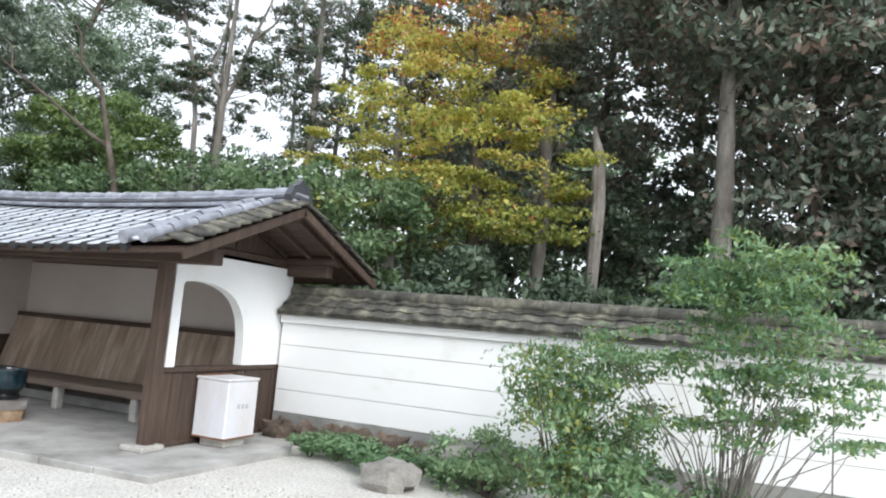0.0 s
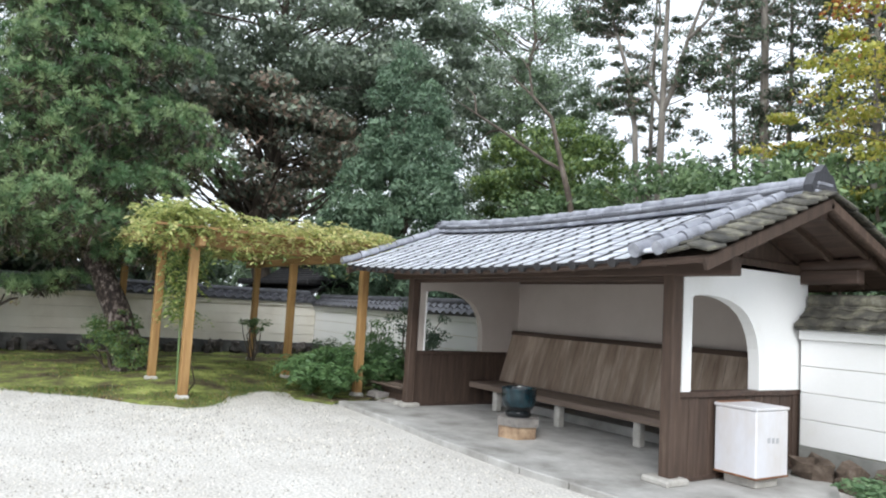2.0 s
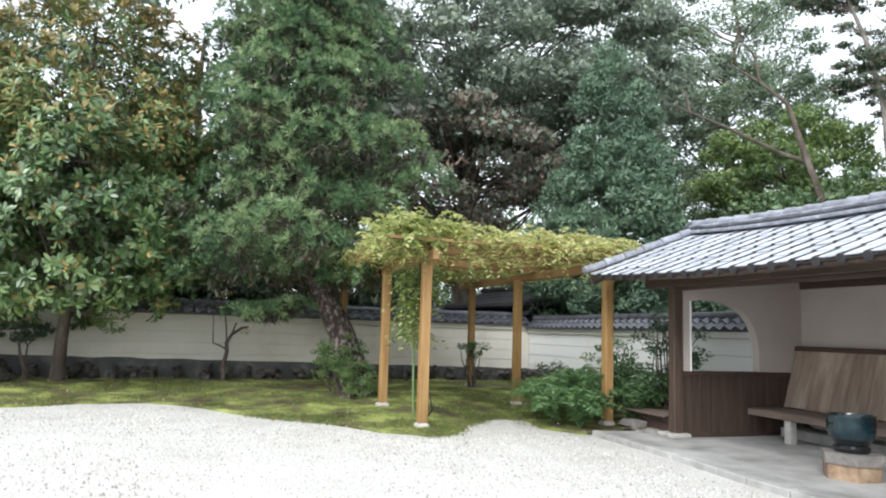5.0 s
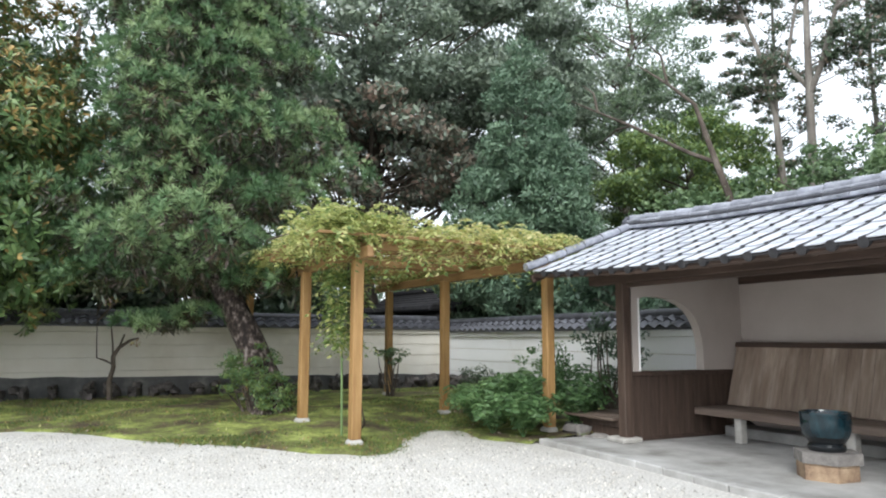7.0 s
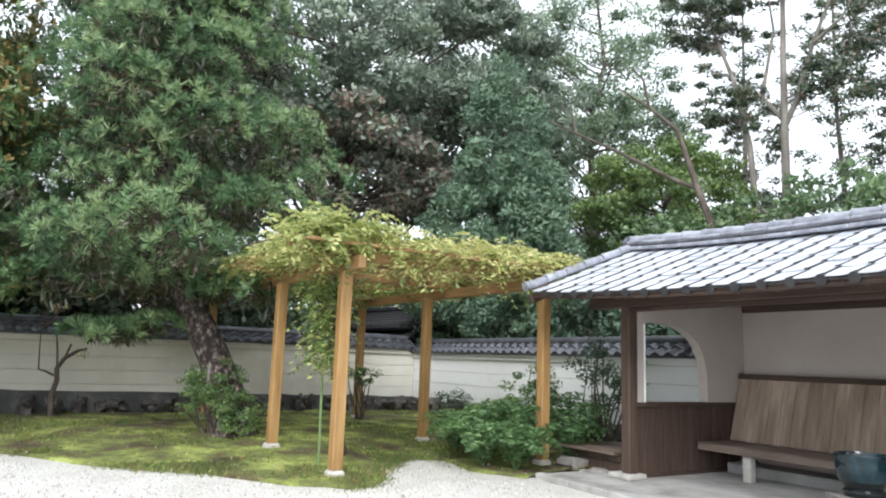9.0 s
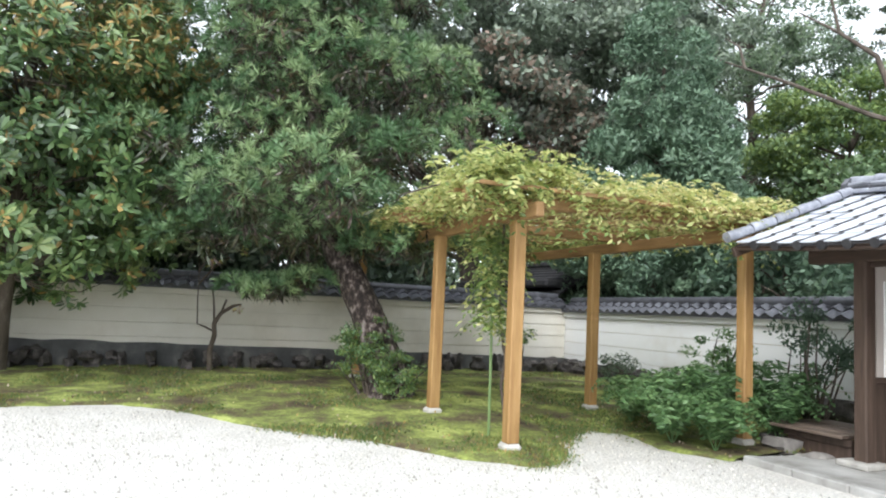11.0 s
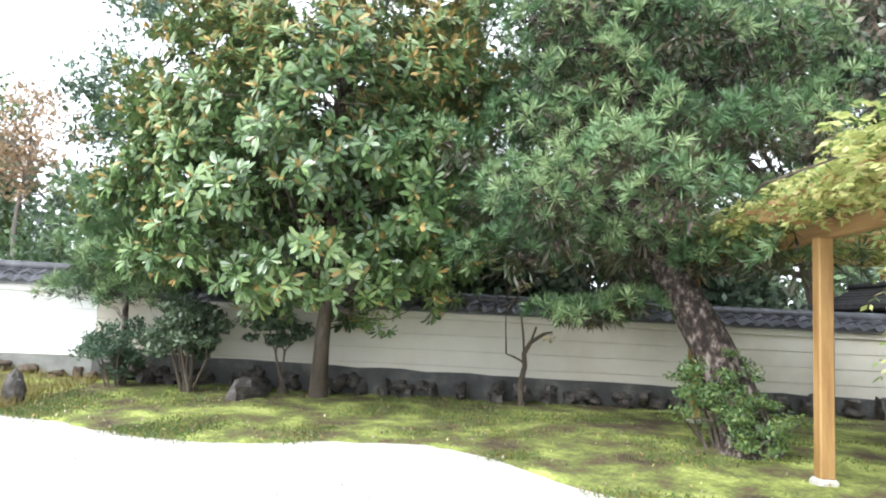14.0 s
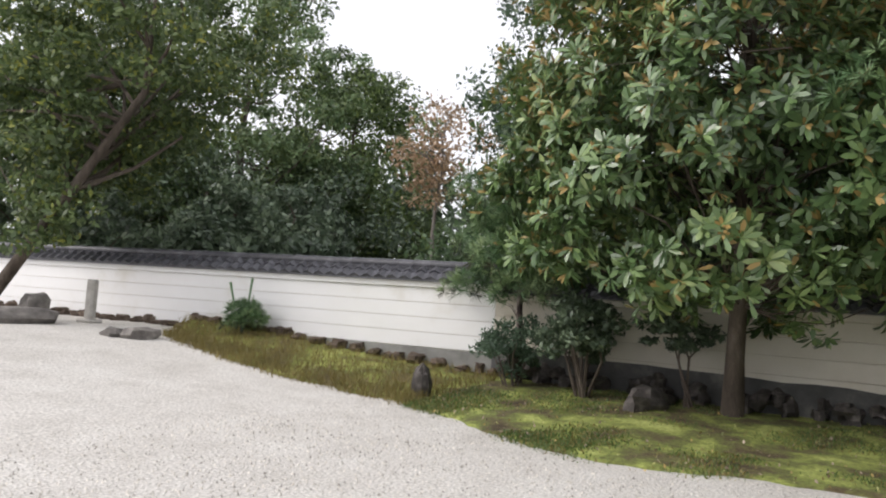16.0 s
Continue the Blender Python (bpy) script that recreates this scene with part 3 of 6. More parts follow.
def garden_wall(name, a, b, low, bands, plaster, tile_mat, label, band=0.29, top=0.30, tile=0.25, lip=0.05, stones=True, thick=0.4, ridge_mat=None, first=0, shabby=False, plinth=None, plinth_ends=None):
    """Plastered wall from a to b (courtyard side on that line), with grooved courses, a ledge and a small tiled roof."""
    a, b = Vector((*a, 0)), Vector((*b, 0))
    u = (b - a).normalized(); L = (b - a).length
    n = Vector((u.y, -u.x, 0))           # towards the courtyard
    wall = tagged(new(name), label, "wall", kind="structure")
    rot = math.degrees(math.atan2(u.y, u.x))

    def slab(s0, s1, out, back, z0, z1, bevel=0.004):
        c = a + u * ((s0 + s1) / 2) + n * ((out - back) / 2)
        return (c.x, c.y, (z0 + z1) / 2), (s1 - s0, out + back, z1 - z0), bevel

    core = Shape()
    c, s, bv = slab(0, L, -0.03, thick, -0.1, low + bands * band + 0.02)
    core.box(c, s, rot, bv)
    part("core", core, PLASTER_SHADED, wall)
    groove = 0.006 if plinth else 0.0035
    for i in range(bands):
        sh = Shape()
        c, s, bv = slab(0, L, 0.0, thick - 0.02, low + i * band + groove, low + (i + 1) * band - groove)
        sh.box(c, s, rot, 0.004)
        part("plaster_course", sh, plaster, wall)
    sh = Shape()
    ends = plinth_ends or (low, low)
    sh.prism([(0, -0.05), (L, -0.05)] + [(L * k / 40, ends[0] + (ends[1] - ends[0]) * k / 40 - 0.004 + 0.035 * noise.noise((k * 0.7, L, 2))) for k in range(40, -1, -1)], a - n * (thick - 0.02), u, (0, 0, 1), n * (thick + 0.001 if plinth_ends else thick - 0.012))
    part("plinth", sh, plinth or STAIN, wall, "grey stained plinth")
    z1 = low + bands * band
    sh = Shape()
    c, s, bv = slab(0, L, 0.055, thick - 0.02, z1, z1 + 0.11)
    sh.box(c, s, rot, 0.012)
    part("ledge", sh, plaster, wall, "projecting plaster ledge")
    # roof: bed boards under tiles on both slopes, a ridge roll on top
    z2 = z1 + 0.11
    half, over = thick / 2, 0.13
    sh = Shape()
    prof = [(over, z2 + 0.0), (over, z2 + 0.03), (-half, z2 + top - 0.06), (-thick - over, z2 + 0.03), (-thick - over, z2)]
    sh.prism(prof, a, n, (0, 0, 1), u * L)
    part("roof_bed", sh, tile_mat, wall)
    slope = Vector((-half - over, 0, top - 0.09))
    ang = math.degrees(math.atan2(slope.z, -slope.x))
    ln = math.hypot(half + over, top - 0.09)
    rows = 3 if shabby else 2
    me = coping_tile(tile * 0.99, ln / rows + 0.04, "coping_tile", tile_mat, lip, 0.012 if shabby else 0.035)
    count = int(L / tile)
    for r in range(rows):
        for k in range(count):
            f = r / rows
            p = a + u * ((k + 0.5) * L / count) + n * (over + 0.02 - f * (half + over)) + Vector((0, 0, z2 + 0.06 + f * (top - 0.09)))
            wob = rng.normal(0, 1.2 if shabby else 0.5)
            m = pose(*p, 0, 0, rot) @ pose(0, 0, 0, ang - 5 + wob, 0, wob * 0.6)
            if k >= first and count * rows <= 420:
                ob = new("coping_tile", me); ob.parent = wall; ob.matrix_local = m
    ridge = Shape()
    seg = 0.32
    for k in range(int(L / seg)):
        p0 = a + u * (k * seg) - n * half + Vector((0, 0, z2 + top - 0.035 + rng.normal(0, 0.003)))
        p1 = a + u * ((k + 1) * seg - 0.006) - n * half + Vector((0, 0, z2 + top - 0.04))
        ridge.tube([p0, p1], [0.085, 0.082], 10)
        ridge.box((0, 0, 0), (seg - 0.008, 0.2, 0.04), m=pose(*((p0 + p1) / 2 - Vector((0, 0, 0.07))), 0, 0, rot), bevel=0.008)
    part("ridge_roll", ridge, ridge_mat or tile_mat, wall, smooth=True)
    if stones:
        k = 0
        s_ = 0.1
        while s_ < L - 0.1:
            w = rng.uniform(0.2, 0.62) if plinth else rng.uniform(0.16, 0.5)
            for row in range(2 if plinth else 1):
                p = a + u * (s_ + w / 2 + row * rng.uniform(-0.2, 0.2)) + n * (rng.uniform(0.0, 0.05) - 0.03 * row)
                z = gz(p.x + n.x * 0.15, p.y + n.y * 0.15) + 0.13 * row
                h = (rng.uniform(0.16, 0.27) if row else rng.uniform(0.2, 0.34)) if plinth else rng.uniform(0.12, 0.24)
                st = Shape().rock((p.x, p.y, z + h * 0.26), (w * 1.3, rng.uniform(0.16, 0.3), h), k * 1.7 + L + row * 9, 0.36)
                part("foundation_stone", st, STONE_BROWN if plinth is None else STONE_DARK, wall, smooth=True)
            s_ += w; k += 1
    return wall


garden_wall("wall_north_right", (-6.3, 7.82), (9.0, 7.82), 0.33, 4, PLASTER, TILE_OLD, "white plastered garden wall with mossy tiled coping", top=0.36, shabby=True, tile=0.27, lip=0.035)
garden_wall("wall_north_left", (-20.5, 7.82), (-11.6, 7.82), 0.28, 4, PLASTER, TILE_DARK, "white garden wall with grey tiled coping and grooved courses", band=0.275, top=0.30, plinth=STAIN_DARK, plinth_ends=(0.46, 0.26))
# runs on straight into the white far wall; its tree shade is in the plaster colour
garden_wall("wall_west", WEST[2], WEST[3], 0.42, 4, PLASTER_SHADED, TILE_DARK, "garden wall under trees, coloured cream for their shade, with dark tiled coping", band=0.2575, top=0.30, plinth=STAIN_DARK, plinth_ends=(0.66, 0.46))
garden_wall("wall_west_far", WEST[0], WEST[2], 0.55, 4, PLASTER, TILE_DARK, "bright white garden wall with dark tiled coping", band=0.26, top=0.34)

# ---- waiting shelter ----
XL, XR, YF, YB = -11.47, -6.4, 5.79, 7.86
FLOOR = 0.06
sl = Shape()
sl.prism([(-12.1, 5.02), (-10.3, 4.98), (-9.0, 4.87), (-7.4, 4.88), (-5.45, 5.05), (-5.35, 6.9), (-5.9, 7.8), (-12.0, 7.8)], (0, 0, -0.05), (1, 0, 0), (0, 1, 0), (0, 0, FLOOR + 0.05))
tagged(part("shelter_floor", sl, CONCRETE), "grey concrete floor slab of the waiting shelter", "floor", kind="structure")
kerb = tagged(new("slab_edge"), "weathered stone kerb along the concrete slab", "kerb", kind="structure")
for (p, q) in (((-12.12, 4.965), (-10.3, 4.925)), ((-10.3, 4.925), (-9.0, 4.815)), ((-9.0, 4.815), (-7.4, 4.825)), ((-7.4, 4.825), (-5.42, 4.995))):
    p, q = Vector((*p, 0)), Vector((*q, 0))
    k = 3
    for i in range(k):
        c = p.lerp(q, (i + 0.5) / k)
        sh = Shape().box((c.x, c.y, 0.022), ((q - p).length / k - 0.012, 0.13, 0.1), math.degrees(math.atan2((q - p).y, (q - p).x)), 0.012)
        part("kerb_stone", sh, CONCRETE, kerb)

shelter = thing("waiting_shelter", "open-fronted waiting shelter with tiled roof and white plaster sides", "shelter", at=(-9, 6.8, 0))


def sp(name, shape, mat, label="", smooth=False, parent=None):
    if parent is None:
        return child(name, shape, mat, shelter, label, smooth)
    ob = part(name, shape, mat, parent, label, smooth)
    return ob


for x in (XL, XR):
    sp("post", Shape().box((x, YF, 1.15), (0.14, 0.14, 2.14), bevel=0.012), DARK_WOOD, "dark-stained square post")
    sp("post_stone", Shape().box((x - 0.02, YF - 0.02, 0.085), (0.34, 0.32, 0.07), bevel=0.02), PALE_STONE, "pale base stone")
# beams
sp("front_beam", Shape().box(((XL + XR) / 2 + 0.05, YF, 2.14), (XR - XL + 1.3, 0.15, 0.18), bevel=0.012), DARK_BEAM)
sp("rear_beam", Shape().box(((XL + XR) / 2 + 0.05, YB + 0.06, 2.19), (XR - XL + 1.3, 0.14, 0.16), bevel=0.012), DARK_BEAM)
sp("lintel", Shape().box(((XL + XR) / 2, YF + 0.03, 2.025), (XR - XL, 0.07, 0.05)), DARK_BEAM)
# back wall, its cream plaster darkened for the shade under the roof
sp("back_wall", Shape().box(((XL + XR) / 2, YB + 0.07, 1.16), (XR - XL + 0.1, 0.13, 2.24), bevel=0.004), PLASTER_IN, "cream plaster, coloured darker for the shade inside")
# side walls with an arched opening
HOLE = [(6.0, 0.93), (6.0, 1.84), (6.03, 1.875), (6.22, 1.895), (6.44, 1.885), (6.6, 1.855), (6.76, 1.80), (6.89, 1.72), (6.98, 1.62), (7.05, 1.5), (7.09, 1.36), (7.11, 1.2), (7.11, 0.93)]


def side_wall(x, t, mat):
    s = Shape()
    outer = [(5.87, 0.93), (5.87, 2.20), (6.3, 2.24), (6.85, 2.25), (7.4, 2.24), (8.0, 2.2), (8.02, 1.9), (7.92, 1.7), (7.92, 0.93)]
    ring = outer[:-1] + [outer[-1]] + HOLE[::-1]
    for sx in (-t / 2, t / 2):
        s.add([(x + sx, y, z) for y, z in ring], [tuple(range(len(ring)))])
    k = len(ring)
    s.f += [(i, (i + 1) % k, k + (i + 1) % k, k + i) for i in range(k)]
    s.slots += [0] * k
    return s


for x, side in ((XL, -1), (XR, 1)):
    # left wall takes the plaster with interior shade in its colour
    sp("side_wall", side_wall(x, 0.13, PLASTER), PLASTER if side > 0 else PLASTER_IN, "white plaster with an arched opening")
    sp("opening_edge", Shape().box((x, 5.985, 1.40), (0.15, 0.03, 0.94), bevel=0.008), PLASTER)
    # boarded dado
    n = 13
    for i in range(n):
        y0, y1 = 5.87, 7.84
        w = (y1 - y0) / n
        sp("dado_board", Shape().box((x, y0 + (i + 0.5) * w, 0.475), (0.07 + 0.006 * (i % 2), w - 0.005, 0.80), bevel=0.004), DARK_WOOD)
    sp("dado_rail", Shape().box((x, (5.86 + 7.9) / 2, 0.90), (0.13, 2.05, 0.06), bevel=0.008), DARK_BEAM)
    sp("dado_sill", Shape().box((x, (5.86 + 7.9) / 2, 0.085), (0.10, 2.0, 0.05), bevel=0.008), DARK_BEAM)
sp("corner_post", Shape().box((XR, 7.82, 0.48), (0.12, 0.12, 0.84), bevel=0.01), DARK_WOOD)
sp("corner_post", Shape().box((XL, 7.82, 0.48), (0.12, 0.12, 0.84), bevel=0.01), DARK_WOOD)

# roof
EZ, RZ, YE, YR = 2.24, 2.96, 5.03, 6.86
YE2 = 2 * YR - YE
RX0, RX1 = -12.42, -5.42
slope = math.degrees(math.atan2(RZ - EZ, YR - YE))
SL = math.hypot(RZ - EZ, YR - YE)


def sag(x):
    """The roof hangs lower in its middle and curves up to both gables."""
    q = min(abs((x + 8.85) / 3.5), 1)
    return -0.125 + (0.125 if x < -8.85 else 0.07) * q ** 2.2


SEGS = 14
for sgn, ye in ((1, YE), (-1, YE2)):
    for i in range(SEGS):
        w = (RX1 - RX0 - 0.1) / SEGS
        x = RX0 + 0.05 + (i + 0.5) * w
        c = (x, (ye + YR) / 2, (EZ + RZ) / 2 - 0.055 + sag(x))
        tilt = -math.degrees(math.atan2(sag(x + w / 2) - sag(x - w / 2), w))
        sp("roof_board", Shape().box(c, (w - 0.003, SL, 0.03), m=pose(*c, sgn * slope, tilt, 0)), DARK_BEAM)
    for i in range(18):
        x = RX0 + 0.2 + i * (RX1 - RX0 - 0.4) / 17
        c = (x, (ye + YR) / 2, (EZ + RZ) / 2 - 0.10 + sag(x))
        sp("rafter", Shape().box(c, (0.055, SL - 0.3, 0.06), m=pose(*c, sgn * slope, 0, 0)), DARK_WOOD)
    for i in range(7):
        w = (RX1 - RX0 - 0.06) / 7
        x = RX0 + 0.03 + (i + 0.5) * w
        c = (x, ye + sgn * 0.02, EZ - 0.045 + sag(x))
        sp("eave_board", Shape().box(c, (w + 0.004, 0.03, 0.06), m=pose(*c, 0, -math.degrees(math.atan2(sag(x + w / 2) - sag(x - w / 2), w)), 0), bevel=0.005), DARK_BEAM)
    for x in (RX0 + 0.03, RX1 - 0.03):
        c = (x, (ye + YR) / 2, (EZ + RZ) / 2 - 0.09 + sag(x))
        sp("barge_board", Shape().box(c, (0.05, SL + 0.04, 0.11), m=pose(*c, sgn * slope, 0, 0), bevel=0.01), DARK_WOOD)


def along(x0, x1, y, z, r, n=14):
    """Round timber that follows the hang of the roof."""
    xs_ = [x0 + (x1 - x0) * k / n for k in range(n + 1)]
    return Shape().tube([(x, y, z + sag(x)) for x in xs_], r, 12)


# purlins and gable timbers
sp("ridge_beam", along(RX0 + 0.1, RX1 - 0.1, YR, 2.80, 0.075), DARK_BEAM, smooth=True)
for y, z in ((YF, 2.39), (YB + 0.06, 2.40)):
    sp("purlin", along(RX0 + 0.1, RX1 - 0.15, y, z, 0.075), DARK_BEAM, "round log purlin", smooth=True)
for x in (XL, XR):
    sp("cross_beam", Shape().box((x, (YF + YB) / 2 + 0.1, 2.26), (0.13, YB - YF + 0.75, 0.15), bevel=0.02), DARK_WOOD)
    g = Shape().prism([(5.95, 2.33), (7.8, 2.33), (YR + 0.1, 2.68), (YR - 0.1, 2.68)], (x - 0.03, 0, 0), (0, 1, 0), (0, 0, 1), (0.06, 0, 0))
    sp("gable_panel", g, DARK_WOOD)
    sp("king_post", Shape().box((x, YR, 2.50), (0.1, 0.1, 0.36)), DARK_WOOD)


def pantile(width, length, name, cap=False):
    """S-shaped roof tile: a wide shallow trough, a roll that drops sharply at its lap, and a lap edge coloured near
    black as its shadow line.
    """
    s = Shape()
    prof = [(0.0, 0.001), (0.12, -0.002), (0.35, -0.004), (0.55, -0.003), (0.70, 0.001), (0.80, 0.005), (0.87, 0.009), (0.93, 0.011), (0.985, 0.010)]
    prof = [(u - 0.5, z) for u, z in prof]
    k = len(prof)
    v = [(x * width, 0, z + 0.006) for x, z in prof] + [(x * width, length, z) for x, z in prof] + [(x * width, 0, z - 0.004) for x, z in prof]
    s.add(v, [(i, i + 1, k + i + 1, k + i) for i in range(k - 2)])
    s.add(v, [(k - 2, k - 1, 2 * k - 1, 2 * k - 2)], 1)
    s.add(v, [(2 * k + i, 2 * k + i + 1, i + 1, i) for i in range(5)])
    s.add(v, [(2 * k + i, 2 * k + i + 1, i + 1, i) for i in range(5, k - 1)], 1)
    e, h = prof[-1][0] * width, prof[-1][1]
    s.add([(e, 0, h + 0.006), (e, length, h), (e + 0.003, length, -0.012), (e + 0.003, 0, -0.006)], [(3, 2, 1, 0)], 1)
    # notched corner at the foot of the lap, in the same painted shadow colour
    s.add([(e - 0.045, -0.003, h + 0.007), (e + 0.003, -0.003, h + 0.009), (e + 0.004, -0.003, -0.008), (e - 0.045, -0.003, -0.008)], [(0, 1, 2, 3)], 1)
    if cap:
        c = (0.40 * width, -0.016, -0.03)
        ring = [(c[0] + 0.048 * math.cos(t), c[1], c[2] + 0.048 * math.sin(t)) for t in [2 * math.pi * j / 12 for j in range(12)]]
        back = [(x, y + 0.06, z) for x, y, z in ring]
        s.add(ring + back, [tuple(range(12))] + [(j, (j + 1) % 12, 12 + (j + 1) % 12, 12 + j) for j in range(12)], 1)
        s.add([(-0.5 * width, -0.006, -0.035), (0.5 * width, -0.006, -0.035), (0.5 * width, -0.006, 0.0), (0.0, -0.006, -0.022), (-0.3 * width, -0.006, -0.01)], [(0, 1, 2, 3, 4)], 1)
    return s.mesh(name, TILE, TILE_DARK_AND_SHADOW, smooth=True, closed=False)


TW, ROWS_ = 0.268, 7
TX0, TX1 = RX0 + 0.1, -6.15
NT = int((TX1 - TX0) / TW)
step = SL / ROWS_
tile_a, tile_e = pantile(TW * 1.01, step + 0.035, "roof_tile"), pantile(TW * 1.01, step + 0.035, "roof_tile", True)
roof = child("tiled_roof", Shape().box(((TX0 + TX1) / 2, YR, RZ - 0.25), (TX1 - TX0, 0.2, 0.06)), TILE, shelter, "grey glazed pantiles")
for r in range(ROWS_):
    for i in range(NT):
        d = r * step - 0.05
        y = YE + d * math.cos(radians(slope)); z = EZ + 0.025 + d * math.sin(radians(slope))
        ob = new("roof_tile", tile_e if r == 0 else tile_a)
        ob.parent = roof
        x = TX0 + (i + 0.5) * TW
        z += sag(x) + rng.normal(0, 0.002)
        ob.matrix_local = pose(x, y, z, slope - 1.4 + rng.normal(0, 0.35), rng.normal(0, 0.3) - math.degrees(math.atan2(sag(x + 0.1) - sag(x - 0.1), 0.2)), rng.normal(0, 0.25))
back = Shape()
me_ = tile_a
vv, ff = [tuple(v.co) for v in me_.vertices], [tuple(p.vertices) for p in me_.polygons if p.material_index == 0]
for r in range(ROWS_):
    for i in range(NT):
        d = r * step - 0.05
        m = pose(TX0 + (i + 0.5) * TW, YE2 - d * math.cos(radians(slope)), EZ + 0.025 + d * math.sin(radians(slope)) + sag(TX0 + (i + 0.5) * TW), 0, 0, 180) @ pose(0, 0, 0, slope - 1.4, 0, 0)
        back.add([m @ Vector(v) for v in vv], ff)
tagged(sp("rear_tiles", back.mesh("rear_tiles", TILE, smooth=True, closed=False), TILE), kind="stuff")
# verges: round edge rolls, then a strip of old mossy tiles down the gable edge
for x, rr, mat in ((RX0 + 0.04, 0.06, TILE_RIDGE), (-6.12, 0.068, TILE_RIDGE), (-5.86, 0.062, TILE_RIDGE)):
    for sgn, ye in ((1, YE), (-1, YE2)):
        p0, p1 = Vector((x, ye - sgn * 0.12, EZ + 0.045 + sag(x))), Vector((x, YR, RZ + 0.07 + sag(x)))
        k = 6
        for j in range(k):
            a, b = p0.lerp(p1, j / k), p0.lerp(p1, (j + 0.98) / k)
            sp("verge_roll", Shape().tube([a + Vector((0, 0, 0.012)), b], [rr, rr * 0.93], 12), mat, smooth=True)
for sgn, ye in ((1, YE), (-1, YE2)):
    for j in range(11):
        for x, w in ((-6.0, 0.2), (-5.70, 0.25), (-5.49, 0.23)):
            f0 = j / 11
            y = ye - sgn * 0.05 + (YR - ye) * (f0 + 0.055); z = EZ + 0.035 + sag(x) + (RZ - EZ) * (f0 + 0.055)
            sp("verge_tile", Shape().box((0, 0, 0), (w, SL / 11 + 0.05, 0.035), m=pose(x, y, z + rng.normal(0, 0.006), sgn * (slope - 7) + rng.normal(0, 1), (14 if x > -5.6 else -7) if x > -5.9 else 0, rng.normal(0, 2)), bevel=0.012), TILE_OLD if x > -5.9 else TILE)
# ridge
for k, (w, h, z) in enumerate(((0.34, 0.045, 2.985), (0.30, 0.04, 3.03), (0.26, 0.04, 3.072))):
    n = 22
    for i in range(n):
        x0 = RX0 - 0.02 + (i + 0.5 * (k % 2) * 0) * (RX1 - RX0 - 0.05) / n
        sp("ridge_course_tile", Shape().box((0, 0, 0), ((RX1 - RX0) / n - 0.003, w, h), m=pose(x0 + 0.157, YR, z + sag(x0 + 0.157), 0, -math.degrees(math.atan2(sag(x0 + 0.3) - sag(x0), 0.3)), 0), bevel=0.01), TILE_DARK if k == 1 else TILE_RIDGE)
for i in range(22):
    a = RX0 - 0.03 + i * (RX1 - RX0 - 0.1) / 22
    sp("ridge_cap", Shape().tube([(a, YR, 3.112 + sag(a)), (a + 0.3, YR, 3.106 + sag(a + 0.3))], [0.080, 0.066], 12), TILE_RIDGE, smooth=True)
orn = Shape()
orn.prism([(-0.2, -0.14), (0.2, -0.14), (0.22, 0.0), (0.15, 0.12), (0.07, 0.15), (0, 0.22), (-0.07, 0.15), (-0.15, 0.12), (-0.22, 0.0)], (RX1 - 0.18, YR, 2.99), (0, 1, 0), (0, 0, 1), (0.09, 0, 0))
sp("ridge_end_ornament", orn, TILE_DARK)
orn = Shape()
orn.prism([(-0.18, -0.12), (0.18, -0.12), (0.16, 0.05), (0.08, 0.13), (-0.08, 0.13), (-0.16, 0.05)], (RX0 - 0.06, YR, 3.03), (0, 1, 0), (0, 0, 1), (0.07, 0, 0))
sp("ridge_end_ornament", orn, TILE_DARK)

# bench
bench = thing("bench", "long weathered wooden bench with a high boarded backrest", "bench", at=(-9, 7.3, FLOOR))
SX0, SX1 = -11.38, -6.5
for i in range(3):
    child("seat_plank", Shape().box(((SX0 + SX1) / 2, 6.89 + (i + 0.5) * 0.195, 0.435), (SX1 - SX0, 0.19, 0.04), bevel=0.008), SEAT_WOOD, bench)
child("seat_rail", Shape().box(((SX0 + SX1) / 2, 6.89, 0.405), (SX1 - SX0, 0.04, 0.085), bevel=0.008), SEAT_WOOD, bench)
NB = 30
for i in range(NB):
    x = SX0 + (i + 0.5) * (SX1 - SX0) / NB
    m = pose(x, 7.62, 0.855, -17, 0, 0)
    child("back_board", Shape().box((0, 0, 0), ((SX1 - SX0) / NB - 0.004, 0.025 + 0.004 * rng.uniform(), 0.83), m=m, bevel=0.003), BENCH_WOOD, bench)
child("top_rail", Shape().box((0, 0, 0), (SX1 - SX0 + 0.04, 0.05, 0.07), m=pose((SX0 + SX1) / 2, 7.745, 1.265, -16, 0, 0), bevel=0.008), DARK_BEAM, bench)
child("back_curb", Shape().box(((SX0 + SX1) / 2, 7.62, 0.12), (SX1 - SX0, 0.4, 0.13), bevel=0.01), CONCRETE, bench, "concrete footing under the bench")
for x in (-10.75, -9.3, -7.85):
    child("leg", Shape().box((x, 6.99, 0.225), (0.11, 0.11, 0.34), bevel=0.012), PALE_STONE, bench, "slim pale stone leg")

